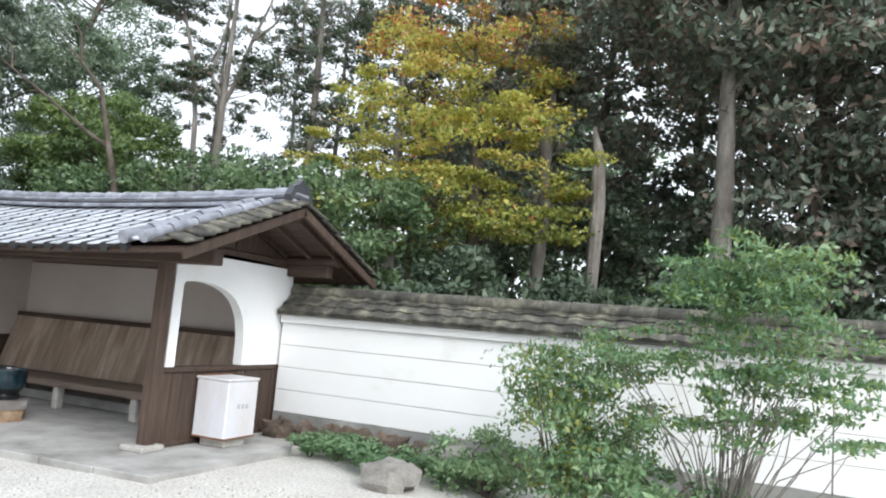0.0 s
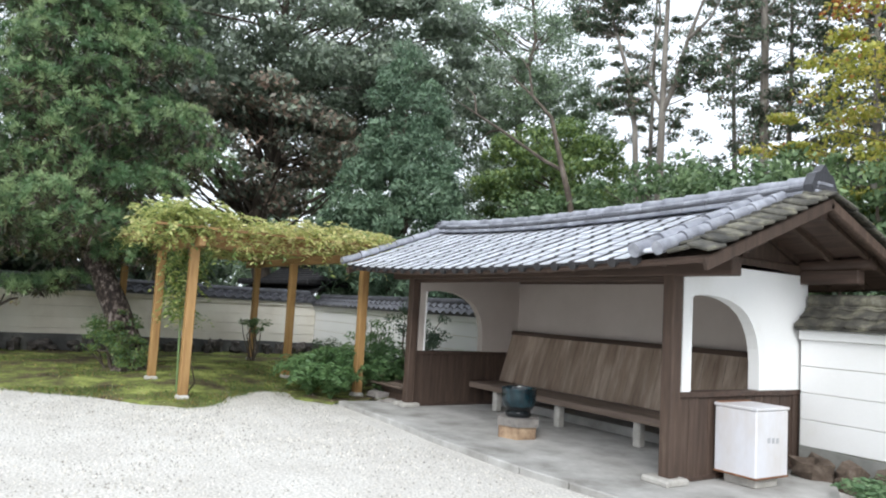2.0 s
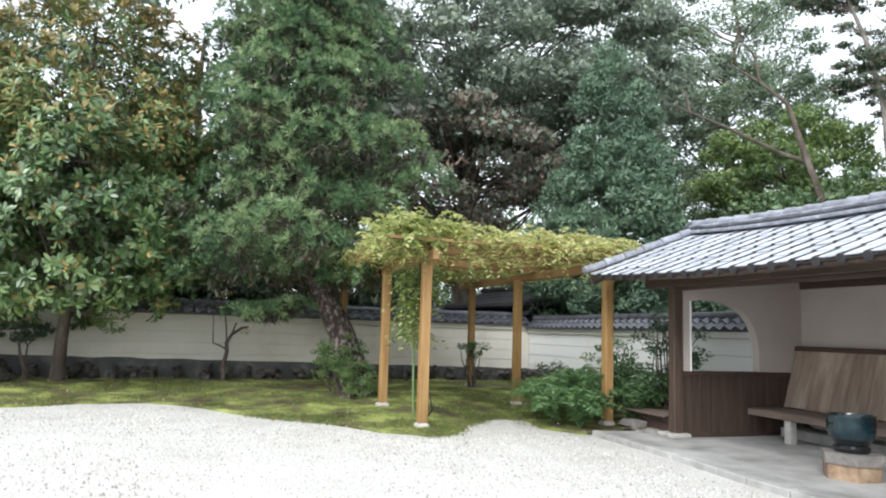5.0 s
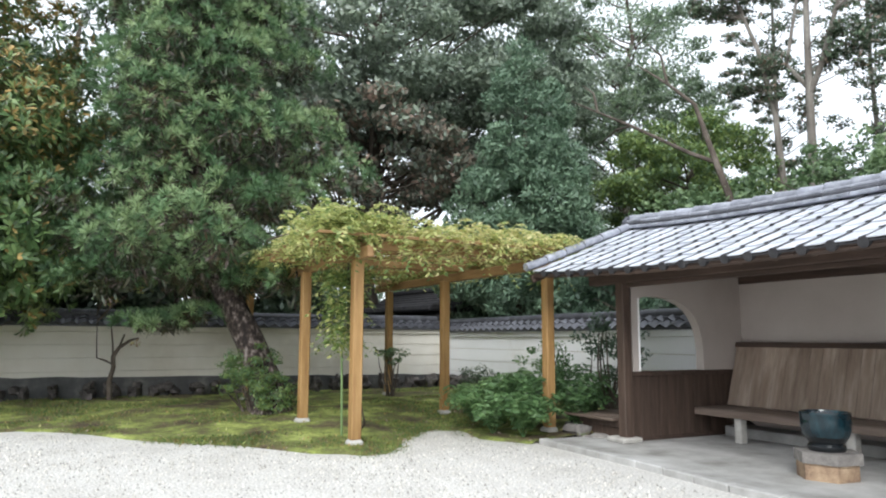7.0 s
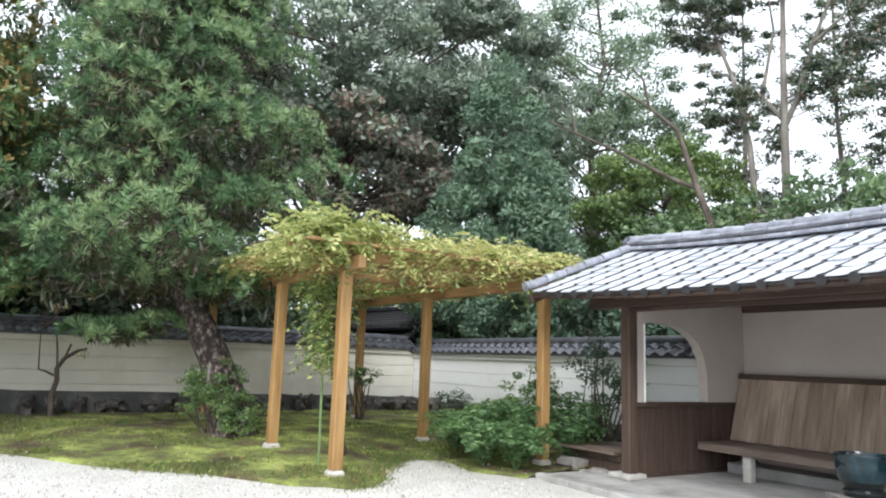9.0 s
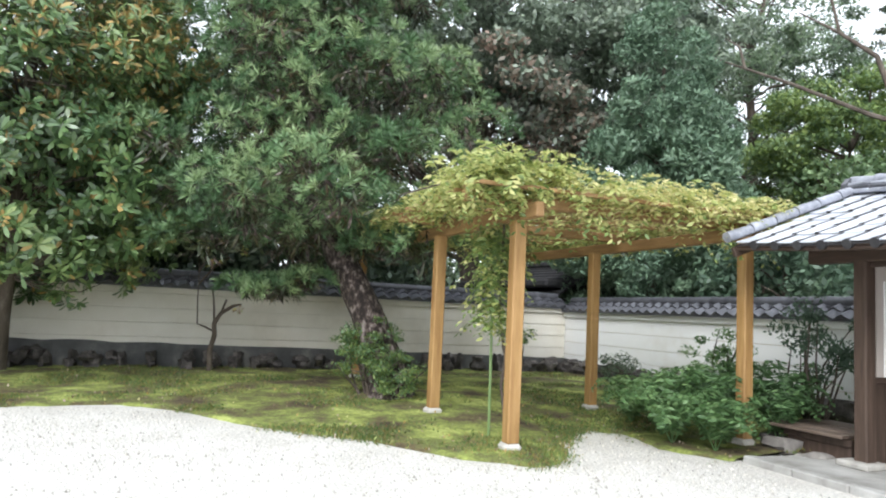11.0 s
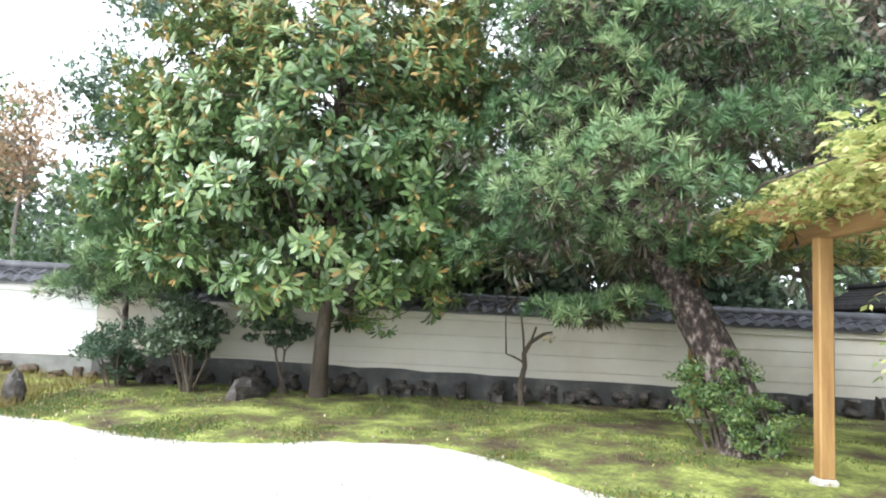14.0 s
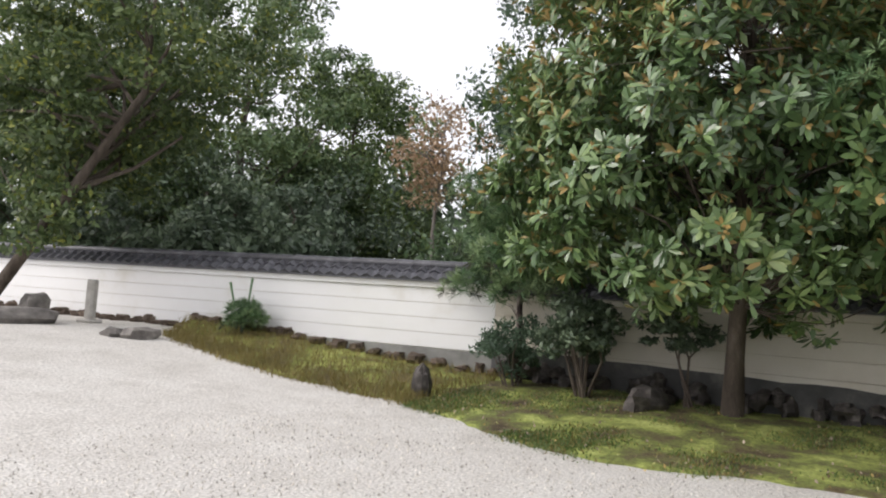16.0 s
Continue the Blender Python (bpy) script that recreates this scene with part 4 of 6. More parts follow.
# ---- pergola ----
pergola = thing("pergola", "honey-coloured timber pergola overgrown with yellowing wisteria", "pergola", at=(-15, 4.1, 0))
POSTS = [(-12.9, 2.69), (-14.85, 2.58), (-18.5, 2.5), (-12.72, 5.5), (-15.3, 5.17), (-18.35, 5.4)]
PTOP = 2.34
for x, y in POSTS:
    z = gz(x, y)
    child("post", Shape().box((x, y, (z + PTOP) / 2 + 0.02), (0.135, 0.135, PTOP - z - 0.06), rot=2, bevel=0.012), PERGOLA_WOOD, pergola)
    child("post_stone", Shape().box((x - 0.01, y, z + 0.0), (0.20, 0.20, 0.11), rot=rng.uniform(-8, 8), bevel=0.03), PALE_STONE, pergola, "pale granite footing")
for y, dy in ((2.64, 0), (5.36, 0)):
    child("long_beam", Shape().box((-15.65, y, PTOP + 0.06), (6.4, 0.09, 0.15), rot=1, bevel=0.01), PERGOLA_BEAM, pergola)
for x in (-12.9, -15.0, -18.4):
    child("cross_beam", Shape().box((x, 4.0, PTOP + 0.19), (0.10, 3.9, 0.12), rot=1, bevel=0.01), PERGOLA_BEAM, pergola)
for i in range(11):
    child("joist", Shape().box((-18.0 + i * 0.545, 4.0, PTOP + 0.265), (0.05, 3.95, 0.04), rot=rng.normal(1, 0.6), bevel=0.006), PERGOLA_BEAM, pergola)
for i in range(24):
    y = 2.15 + i * 0.162
    child("bamboo_batten", Shape().tube([(-18.1, y + rng.normal(0, 0.02), PTOP + 0.30), (-15.3, y, PTOP + 0.305), (-12.55, y + rng.normal(0, 0.02), PTOP + 0.30)], 0.02, 6), BAMBOO, pergola, smooth=True)

# ---- trees ----
def fork(base, top, wob, seed, n=6):
    """Slightly crooked line of trunk points from base to top."""
    r = np.random.default_rng(seed)
    b, t = Vector(base), Vector(top)
    return [b.lerp(t, i / n) + (Vector((*r.normal(0, wob, 2), 0)) if 0 < i < n else Vector((0, 0, 0))) for i in range(n + 1)]


def taper(r0, r1, n=6):
    return [r0 * 1.25] + [r0 + (r1 - r0) * i / n for i in range(1, n + 1)]


# the large dark tree beyond the corner
tree("evergreen_oak", "large dark evergreen tree with bronze-tinged lower boughs", fork((-27.5, 8.2, 0), (-27.2, 8.4, 13), 0.3, 1), taper(0.42, 0.1), [(-27.5, 8.2, 11.6, 5.6, 7.2, 4.4), (-27, 7, 7.0, 6.2, 6.3, 2.2), (-27, 12.6, 10.8, 4.6, 4.8, 4.2), (-27, 3.5, 9.0, 4.5, 4.0, 3.5)], 400, 1.0, 310, 0.22, [LEAF_OAK, LEAF_BROWNISH], seed=11, flat=0.42, mix=lambda p: ((p[:, 2] < 8.2) & (np.random.default_rng(1).uniform(size=len(p)) < 0.7)).astype(int), share=0.3, thick=0.07, low=0.2, aspect=0.5, split=True, hollow=0.5, shell=0.3)
# dense blue-green conifer
tree("podocarp", "dense bluish-green conifer rising behind the wall", fork((-20.3, 10.2, 0), (-20.2, 10.2, 8.2), 0.1, 2), taper(0.2, 0.03), [(-20.3, 10.2, 4.4, 2.1, 2.1, 2.6), (-20.3, 10.2, 6.6, 1.35, 1.35, 2.4), (-20.25, 10.2, 8.4, 0.6, 0.6, 1.2), (-20.4, 10.0, 3.0, 2.4, 2.3, 1.8)], 330, 0.45, 240, 0.17, [LEAF_PODOCARP], aspect=0.3, seed=12, flat=0.7, share=0.1, hollow=0.5)
# tall cypress-like trees behind
tree("cypress", "tall feathery dark cypress with gaps of sky", fork((-27.9, 20.6, 0), (-27.7, 20.6, 18), 0.2, 3), taper(0.3, 0.05), [(-27.8, 20.6, 14.4, 4.3, 3.6, 4.6), (-28.0, 20.6, 10, 5.0, 4.0, 4), (-27.8, 20.6, 5.5, 4.4, 4, 3)], 320, 0.8, 185, 0.21, [LEAF_CYPRESS, LEAF_OAK], aspect=0.4, seed=13, flat=0.55, share=0.3, bend=0.05, mix=lambda p: (np.random.default_rng(9).uniform(size=len(p)) < 0.4).astype(int), hollow=0.3, shell=0.2)
for k, (line, rad, crown) in enumerate((
        ([(-18.0, 18.0, 0), (-18.1, 18.0, 5), (-18.3, 18.0, 8.1), (-18.8, 18.0, 10.4), (-19.5, 18.0, 12.3), (-20.1, 18.0, 14.5)], 0.15, [(-19.8, 18.0, 13.2, 1.5, 1.3, 1.4), (-18.6, 18.0, 9.3, 1.1, 1.0, 0.8)]),
        ([(-17.2, 18.0, 0), (-17.2, 18.0, 5), (-17.15, 18.0, 8.3), (-17.1, 18.0, 10.6), (-17.0, 18.0, 13.5), (-17.0, 18.0, 16)], 0.19, [(-17.1, 18.0, 14.0, 1.8, 1.5, 1.8), (-16.2, 18.4, 9.6, 1.2, 1.0, 0.8)]),
        ([(-14.4, 19.5, 0), (-14.5, 19.5, 6), (-14.5, 19.5, 10), (-14.6, 19.5, 14), (-14.7, 19.5, 17)], 0.22, [(-14.6, 19.5, 12.0, 2.4, 2.0, 3.0), (-14.3, 19.5, 8.6, 1.5, 1.5, 1.4)]),
        ([(-11.8, 20.5, 0), (-11.7, 20.5, 6), (-11.7, 20.5, 10), (-11.6, 20.5, 16)], 0.2, [(-11.8, 20.5, 12.6, 2.1, 2.0, 3.6), (-12.2, 20.5, 8.8, 1.7, 1.5, 1.8)]),
        ([(-22.0, 23.0, 0), (-22.1, 23.0, 6), (-22.0, 23.0, 11), (-21.9, 23.0, 17)], 0.18, [(-22.0, 23.0, 12.0, 2.2, 2.0, 3.6), (-21.4, 23.0, 8.0, 2.2, 1.5, 2.0)]),
        ([(-19.4, 25.0, 0), (-19.3, 25.0, 6), (-19.5, 25.0, 11), (-19.4, 25.0, 18)], 0.18, [(-19.4, 25.0, 13.0, 2.2, 2.0, 4.0), (-19.0, 25.0, 8.0, 2.4, 1.5, 2.4)]),
        ([(-16.4, 24.0, 0), (-16.5, 24.0, 6), (-16.4, 24.0, 11), (-16.4, 24.0, 17)], 0.18, [(-16.4, 24.0, 12.6, 2.0, 2.0, 4.0), (-16.6, 24.0, 7.6, 2.4, 1.5, 2.4)]),
        ([(-13.2, 23.5, 0), (-13.1, 23.5, 6), (-13.2, 23.5, 11), (-13.2, 23.5, 17)], 0.18, [(-13.2, 23.5, 12.0, 2.2, 2.0, 4.0), (-13.0, 23.5, 7.4, 2.4, 1.5, 2.4)]))):
    tree("red_pine", "tall thin-crowned conifer with a bare grey trunk", line, [rad] + [rad * 0.85 * (1 - 0.8 * i / (len(line) - 1)) for i in range(1, len(line))], crown, 105, 0.42, 90, 0.15, [LEAF_DARK, LEAF_BROWNISH], BARK_PALE, aspect=0.45, seed=30 + k, flat=0.4, share=0.8, thick=0.035, low=0.4, bend=0.12, group="thin trees behind the shelter", mix=lambda p: (np.random.default_rng(8).uniform(size=len(p)) < 0.25).astype(int), rise=0.25, hollow=0.2, shell=0.1, split=True)
for q in ([(-17.15, 18.0, 8.4), (-16.75, 18.0, 9.1), (-16.2, 18.0, 10.6), (-15.6, 18.0, 11.8), (-15.2, 18.1, 13.5)], [(-17.15, 18.0, 8.6), (-17.9, 18.1, 9.6), (-17.5, 18.2, 11.6), (-17.7, 18.2, 13.4)], [(-16.2, 18.0, 10.6), (-15.3, 17.9, 11.0), (-14.6, 17.9, 11.9)]):
    child("limb", Shape().tube(q, [0.09, 0.08, 0.06, 0.04, 0.015][-len(q):], 7), BARK_PALE, bpy.data.objects["red_pine.001"], smooth=True)
# a dead leaning trunk with a few forks
dead = thing("dead_tree", "bare dead tree leaning across the green behind the shelter", "tree", at=(-15.2, 13.0, 0))
child("trunk", Shape().tube([(-15.2, 13.0, 0), (-15.4, 13.0, 2.5), (-15.9, 13.0, 4.75), (-16.25, 13.0, 5.65), (-16.8, 13.0, 7.2), (-17.7, 13.0, 8.05), (-18.8, 13.0, 8.95)], [0.11, 0.10, 0.085, 0.075, 0.055, 0.04, 0.015], 8), BARK, dead, smooth=True)
for q in ([(-16.25, 13.0, 5.6), (-16.9, 12.9, 5.95), (-18.9, 12.8, 7.2), (-20.3, 12.8, 8.0), (-21.8, 12.9, 8.85)], [(-18.9, 12.8, 7.2), (-19.6, 12.9, 7.3), (-20.3, 12.8, 7.0)], [(-17.7, 13.0, 8.05), (-17.9, 13.0, 8.9), (-18.5, 13.1, 9.5)], [(-20.3, 12.8, 8.0), (-20.6, 12.9, 8.7), (-21.1, 12.9, 9.1)]):
    child("branch", Shape().tube(q, [0.055, 0.05, 0.042, 0.03, 0.012][-len(q):], 6), BARK, dead, smooth=True)
# yellow-green bush tree
tree("young_chinquapin", "yellow-green young broadleaf tree behind the shelter", fork((-19.3, 15.3, 0), (-19.3, 15.3, 6), 0.1, 4), taper(0.12, 0.03), [(-19.5, 15.5, 5.9, 2.6, 2.6, 2.1)], 130, 0.55, 260, 0.14, [LEAF_LIGHT, LEAF_MID], seed=14, share=0.2, mix=lambda p: (np.random.default_rng(8).uniform(size=len(p)) < 0.35).astype(int), flat=0.4)
for k, (x, y, z, r_, mats) in enumerate(((-14.2, 14.5, 3.9, 2.7, [LEAF_MID]), (-17.3, 13.6, 3.6, 2.5, [LEAF_MID]), (-11.3, 14.6, 3.8, 2.6, [LEAF_MID]), (-23.5, 11.5, 2.4, 2.4, [LEAF_DARK]), (-17.0, 10.6, 2.0, 1.8, [LEAF_CONIFER]), (-9.0, 15.0, 3.4, 2.4, [LEAF_MID]), (-14.2, 10.6, 1.8, 1.5, [LEAF_CONIFER]), (-22.5, 14.5, 3.2, 2.6, [LEAF_MID]), (-12.6, 11.2, 1.7, 1.4, [LEAF_MID]))):
    tree("camellia", "rounded evergreen shrub behind the garden wall", fork((x, y, 0), (x, y, z + 0.8), 0.08, 40 + k, 4), taper(0.09, 0.03, 4), [(x, y, z, r_, r_ * 0.8, r_ * 0.75), (x, y, z * 0.45, r_ * 0.9, r_ * 0.7, z * 0.45)], 110, 0.45, 90, 0.165, mats, seed=50 + k, share=0.1, category="shrub", group="evergreen shrubs behind the wall")
# maple in autumn colour
def maple_mix(p):
    r = np.random.default_rng(3).uniform(size=len(p))
    low = np.random.default_rng(4).uniform(size=len(p)) < np.clip((6.4 - p[:, 2]) * 0.3, 0.0, 0.75)
    return np.where(low, 2, (r < np.clip((p[:, 2] - 7.6) * 0.22, 0.03, 0.6)).astype(int))


tree("maple", "slender maple turning yellow and orange behind the wall", [(-7.0, 16.2, 0), (-7.02, 16.3, 1.3), (-7.02, 16.3, 2.6), (-7.05, 16.3, 4.2), (-7.2, 16.4, 6.5), (-7.4, 16.3, 9.4)], [0.2, 0.18, 0.17, 0.15, 0.1, 0.03], [(-8.6, 16.4, 6.6, 3.9, 2.6, 1.7), (-6.3, 15.8, 5.6, 2.6, 2.2, 1.6), (-9.2, 16.5, 4.4, 2.6, 2.2, 1.0), (-7.6, 16.4, 9.4, 3.0, 2.2, 2.2), (-5.6, 15.6, 3.9, 1.6, 1.4, 0.8)], 150, 0.75, 200, 0.105, [LEAF_MAPLE, LEAF_RED, LEAF_OLIVE], seed=15, flat=0.2, mix=maple_mix, share=0.4, thick=0.03, aspect=0.8, bend=0.1, droop=0.0, shell=0.1, hollow=0.15)
child("limb", Shape().tube([(-5.9, 15.7, 0.2), (-7.4, 15.9, 1.5), (-9.0, 16.2, 2.6), (-10.4, 16.4, 3.7)], [0.08, 0.07, 0.05, 0.02], 7), BARK, bpy.data.objects["maple"], smooth=True)
# a broken pale snag
snag = thing("dead_snag", "broken pale snag of a dead tree with peeling bark", "tree", at=(-4.1, 16.6, 0))
child("trunk", Shape().tube([(-4.1, 16.6, 0), (-4.08, 16.6, 2.5), (-4.0, 16.6, 4.8), (-4.05, 16.6, 6.0), (-4.2, 16.6, 6.7)], [0.17, 0.15, 0.17, 0.15, 0.04], 9), BARK_PALE, snag, smooth=True)
# dark wood to the east of the shelter
for k, (x, y, h, r_, c) in enumerate(((-5.95, 18.5, 15, 0.22, 1.5), (-5.2, 22.5, 16, 0.24, 3.4), (-1.25, 17.2, 15, 0.30, 3.0), (2.5, 18.5, 15, 0.2, 3.3), (1.2, 22.5, 16, 0.22, 3.6), (-2.4, 24.0, 17, 0.22, 3.6), (-9.6, 23.5, 16, 0.2, 1.7), (5.5, 21.0, 15, 0.2, 3.8), (-13.5, 25.5, 16, 0.22, 2.8), (-11.0, 29.0, 17, 0.2, 3.4), (0.6, 19.0, 14, 0.2, 3.0))):
    tree("cedar", "tall dark forest tree with a straight trunk", fork((x, y, 0), (x + 0.2, y, h), 0.1, 60 + k, 6), taper(r_, 0.06), [(x, y, h * (0.68 if k in (0, 2) else 0.5), c, c, h * (0.16 if k in (0, 2) else 0.3)), (x, y, h * 0.85, c * 0.8, c * 0.8, h * 0.2)], int(32 * c), 0.95, 125, 0.26, [LEAF_OAK, LEAF_BROWNISH], BARK_PALE if k in (0, 2) else BARK, seed=70 + k, flat=0.4, share=0.3, low=0.3, aspect=0.5, rise=0.3, shell=0.2, mix=lambda p: (np.random.default_rng(2).uniform(size=len(p)) < 0.45).astype(int), group="dark wood behind the wall")
for k in range(11):
    x, y = -10.8 + k * 1.65, 12.0 + (k * 37 % 11) * 0.5
    tree("understorey_shrub", "dark evergreen undergrowth below the forest trees", fork((x, y, 0), (x, y, 2.6), 0.1, 90 + k, 3), taper(0.06, 0.02, 3), [(x, y, 1.1 + (k * 29 % 7) * 0.12, 1.3, 1.0, 0.9 + (k * 13 % 5) * 0.18)], 62, 0.45, 80, 0.18, [LEAF_DARK], seed=110 + k, share=0.12, category="shrub", group="undergrowth behind the wall")
# thicket close behind the west and north walls
for k, (x, y, h) in enumerate(((-22.4, -6.2, 3.4), (-22.6, -4.2, 4.2), (-22.4, -2.2, 4.4), (-22.8, -0.2, 4.6), (-22.5, 1.6, 4.4), (-22.8, 3.4, 4.2), (-24.6, 5.0, 4.0), (-24.4, -1.0, 5.6), (-24.6, 2.4, 5.6), (-24.5, -4.8, 5.2), (-21.6, -14.6, 3.0), (-21.0, -16.8, 3.4), (-23.4, -16.0, 4.4), (-22.6, -18.6, 4.6), (-25.4, -17.2, 5.0), (-19.6, -19.4, 3.8), (-19.2, 12.6, 3.4), (-16.0, 12.4, 3.2), (-7.6, 21.5, 6.5), (-3.2, 20.6, 7.0), (1.6, 20.2, 7.5), (5.0, 17.4, 7.0), (-0.2, 25.5, 8.5), (-6.0, 26.0, 8.0))):
    wide = 1.5 if k < 18 else 2.2
    tree("thicket_shrub", "dense dark evergreen thicket behind the garden wall", fork((x, y, 0), (x, y, h * 0.8), 0.1, 160 + k, 4), taper(0.08, 0.02, 4), [(x, y, h * 0.5, wide, wide, h * 0.5)], 80, 0.5, 62, 0.23, [LEAF_DARK], seed=170 + k, share=0.1, category="shrub", group="thicket behind the walls", hollow=0.3, shell=0.2)
# woods in the distance, uncountable
fr = np.random.default_rng(77)
pts = []
for a in np.linspace(55, 262, 120):
    d = fr.uniform(34, 52)
    hgt = (6.5 + 2.5 * math.sin(a * 0.21) + 2.0 * math.sin(a * 0.057 + 1)) * d / 40
    if a < 112:
        hgt *= 1.75
    if 196 < a < 222:
        hgt *= 0.72
    cx, cy = -7 + d * math.cos(radians(a)), 2 + d * math.sin(radians(a))
    for z in np.arange(0.5, hgt, 1.5):
        pts.append((cx + fr.normal(0, 1), cy + fr.normal(0, 1), z, 2.0, 2.0, 1.3))
fp_, fw = blob_points(pts, 120, 78, 0.2)
far = new("far_woods", leaf_mesh("far_woods", fp_, 0.6, [LEAF_DARK, LEAF_MID], 0.6, 0.2, (fr.uniform(size=len(fp_)) < 0.3).astype(int), fw, seed=79, outward=True))
tagged(far, "dark distant evergreen woods all round the garden", "woods", kind="stuff")

# black pine with a leaning trunk, on the moss
def needle_mesh(name, tufts, seed, per=26, length=0.2, width=0.011):
    """Starburst tufts: each shoot's needles fan out from its tip and share one colour."""
    r = np.random.default_rng(seed)
    nt = len(tufts)
    c = np.array([a for a, _ in tufts], float)
    ax = np.repeat(np.array([d for _, d in tufts], float), per, 0)
    # tufts that point sideways or down get the needle colour with shade in it
    downward = np.array([d[2] < 0.15 for _, d in tufts])
    n = nt * per
    d = r.normal(size=(n, 3)); d -= ax * (d * ax).sum(1)[:, None]
    d /= np.linalg.norm(d, axis=1)[:, None]
    d = d + ax * r.uniform(-0.15, 1.5, (n, 1)); d /= np.linalg.norm(d, axis=1)[:, None]
    L = length * r.uniform(0.75, 1.15, (n, 1))
    side = np.cross(d, r.normal(size=(n, 3))); side /= np.linalg.norm(side, axis=1)[:, None]
    base = np.repeat(c, per, 0)
    mid = base + d * L * 0.5
    v = np.concatenate([c[:, None], np.stack([mid - side * width / 2, base + d * L, mid + side * width / 2], 1).reshape(nt, per * 3, 3)], 1).reshape(-1, 3)
    k = np.arange(nt)[:, None, None] * (per * 3 + 1)
    q = 1 + np.arange(per)[None, :, None] * 3
    loops = np.concatenate([np.broadcast_to(k, (nt, per, 1)), k + q, k + q + 1, k + q + 2], 2).ravel()
    return raw_mesh(name, v, loops, 4, [NEEDLE, NEEDLE_OLD_SHADED], np.repeat(downward, per).astype(int))


def pine(name, label, trunk, radii, pads, per_pad, seed, length=0.2, per=26, thick=0.06, width=0.011, dead=0):
    e = thing(name, label, "pine tree", at=trunk[0])
    r = np.random.default_rng(seed)
    limbs(e, BARK_PINE, trunk, radii, pads, seed, thick, share=1.0, low=0.3, bend=0.12, split=len(pads) > 40)
    tufts = []
    for p in pads:
        for k in range(per_pad):
            # shoots sit evenly over the upper shell of each bough
            h = 1 - 1.35 * (k + 0.5) / per_pad
            a = k * 2.4 + r.normal(0, 0.25)
            q = math.sqrt(max(0, 1 - h * h)) if h > 0 else 1.0
            o = np.array([math.cos(a) * q, math.sin(a) * q, h]) * r.uniform(0.8, 1.08)
            d = o * np.array([0.9, 0.9, 0.9]) + np.array([0, 0, 0.4]) + r.normal(0, 0.15, 3)
            tufts.append((np.array(p[:3]) + o * np.array(p[3:6]), d / np.linalg.norm(d)))
    ob = new("crown", needle_mesh("crown", tufts, seed, per, length, width))
    ob.parent = e; ob.location = -Vector(e.location)
    # dead twigs and needles, dark to stand for the crown's shaded depth
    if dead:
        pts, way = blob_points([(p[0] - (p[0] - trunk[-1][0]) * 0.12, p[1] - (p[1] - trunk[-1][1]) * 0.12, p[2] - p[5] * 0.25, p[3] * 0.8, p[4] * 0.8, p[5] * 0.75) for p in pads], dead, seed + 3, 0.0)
        ob = new("inner_twig_mass", leaf_mesh("inner_twig_mass", pts, 0.2, [BARK_PINE, NEEDLE_OLD_SHADED], 0.17, 0.1, (r.uniform(size=len(pts)) < 0.7).astype(int), way, seed=seed))
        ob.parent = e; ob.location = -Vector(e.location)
    return e


pr = np.random.default_rng(5)
PINE = Vector((-16.25, 2.45, gz(-16.25, 2.45) - 0.15))
pads = []
for k in range(215):
    z = 2.3 + 7.6 * (k / 214) ** 0.95
    rad = 2.8 * (1 - (max(z - 3.0, 0) / 7.6) ** 1.8) + 0.1
    a = k * 2.4 + pr.normal(0, 0.3)
    q = rad * (pr.uniform(0.72, 1.0) if k % 4 else pr.uniform(0.1, 0.6))
    q *= 1 + 0.5 * noise.noise((math.cos(a) * 1.3, math.sin(a) * 1.3, z * 0.85))
    s = pr.uniform(0.38, 0.7)
    pads.append((-17.75 + math.cos(a) * q, 1.35 + math.sin(a) * q * 0.74, z + (0.25 if q < 1 else 0) + pr.normal(0, 0.12), s * 1.1, s * 1.1, s * 0.62))
# boughs over the trunk's lean, and a low one sweeping out over the moss
for x, y, z, q in ((-17.5, 0.5, 2.6, 0.6), (-17.2, 1.1, 2.8, 0.6), (-17.0, 2.1, 2.55, 0.5), (-17.7, 0.4, 3.3, 0.5), (-17.2, 2.6, 3.0, 0.55), (-17.9, 1.6, 2.5, 0.6), (-17.7, 2.7, 3.9, 0.55), (-16.6, 2.1, 2.25, 0.45), (-16.2, 2.7, 2.3, 0.4), (-16.8, 3.1, 2.5, 0.45)):
    pads.append((x, y, z, q, q, q * 0.55))
for x, y, z, q in ((-17.1, 0.75, 1.55, 0.42), (-16.95, 1.3, 1.72, 0.4), (-17.3, 0.4, 1.6, 0.36), (-17.6, 1.0, 1.65, 0.4)):
    pads.append((x, y, z, q, q, q * 0.4))
pine("black_pine", "large shaggy black pine with a leaning scaly trunk", [PINE, (-16.28, 2.44, 0.2), (-16.42, 2.36, 0.65), (-16.7, 2.15, 1.3), (-17.1, 1.75, 2.2), (-17.55, 1.35, 3.4), (-17.75, 1.3, 6.5), (-17.75, 1.3, 9.4)], [0.42, 0.33, 0.27, 0.24, 0.22, 0.17, 0.1, 0.03], pads, 26, 6, length=0.17, per=33, width=0.013, thick=0.03, dead=110)

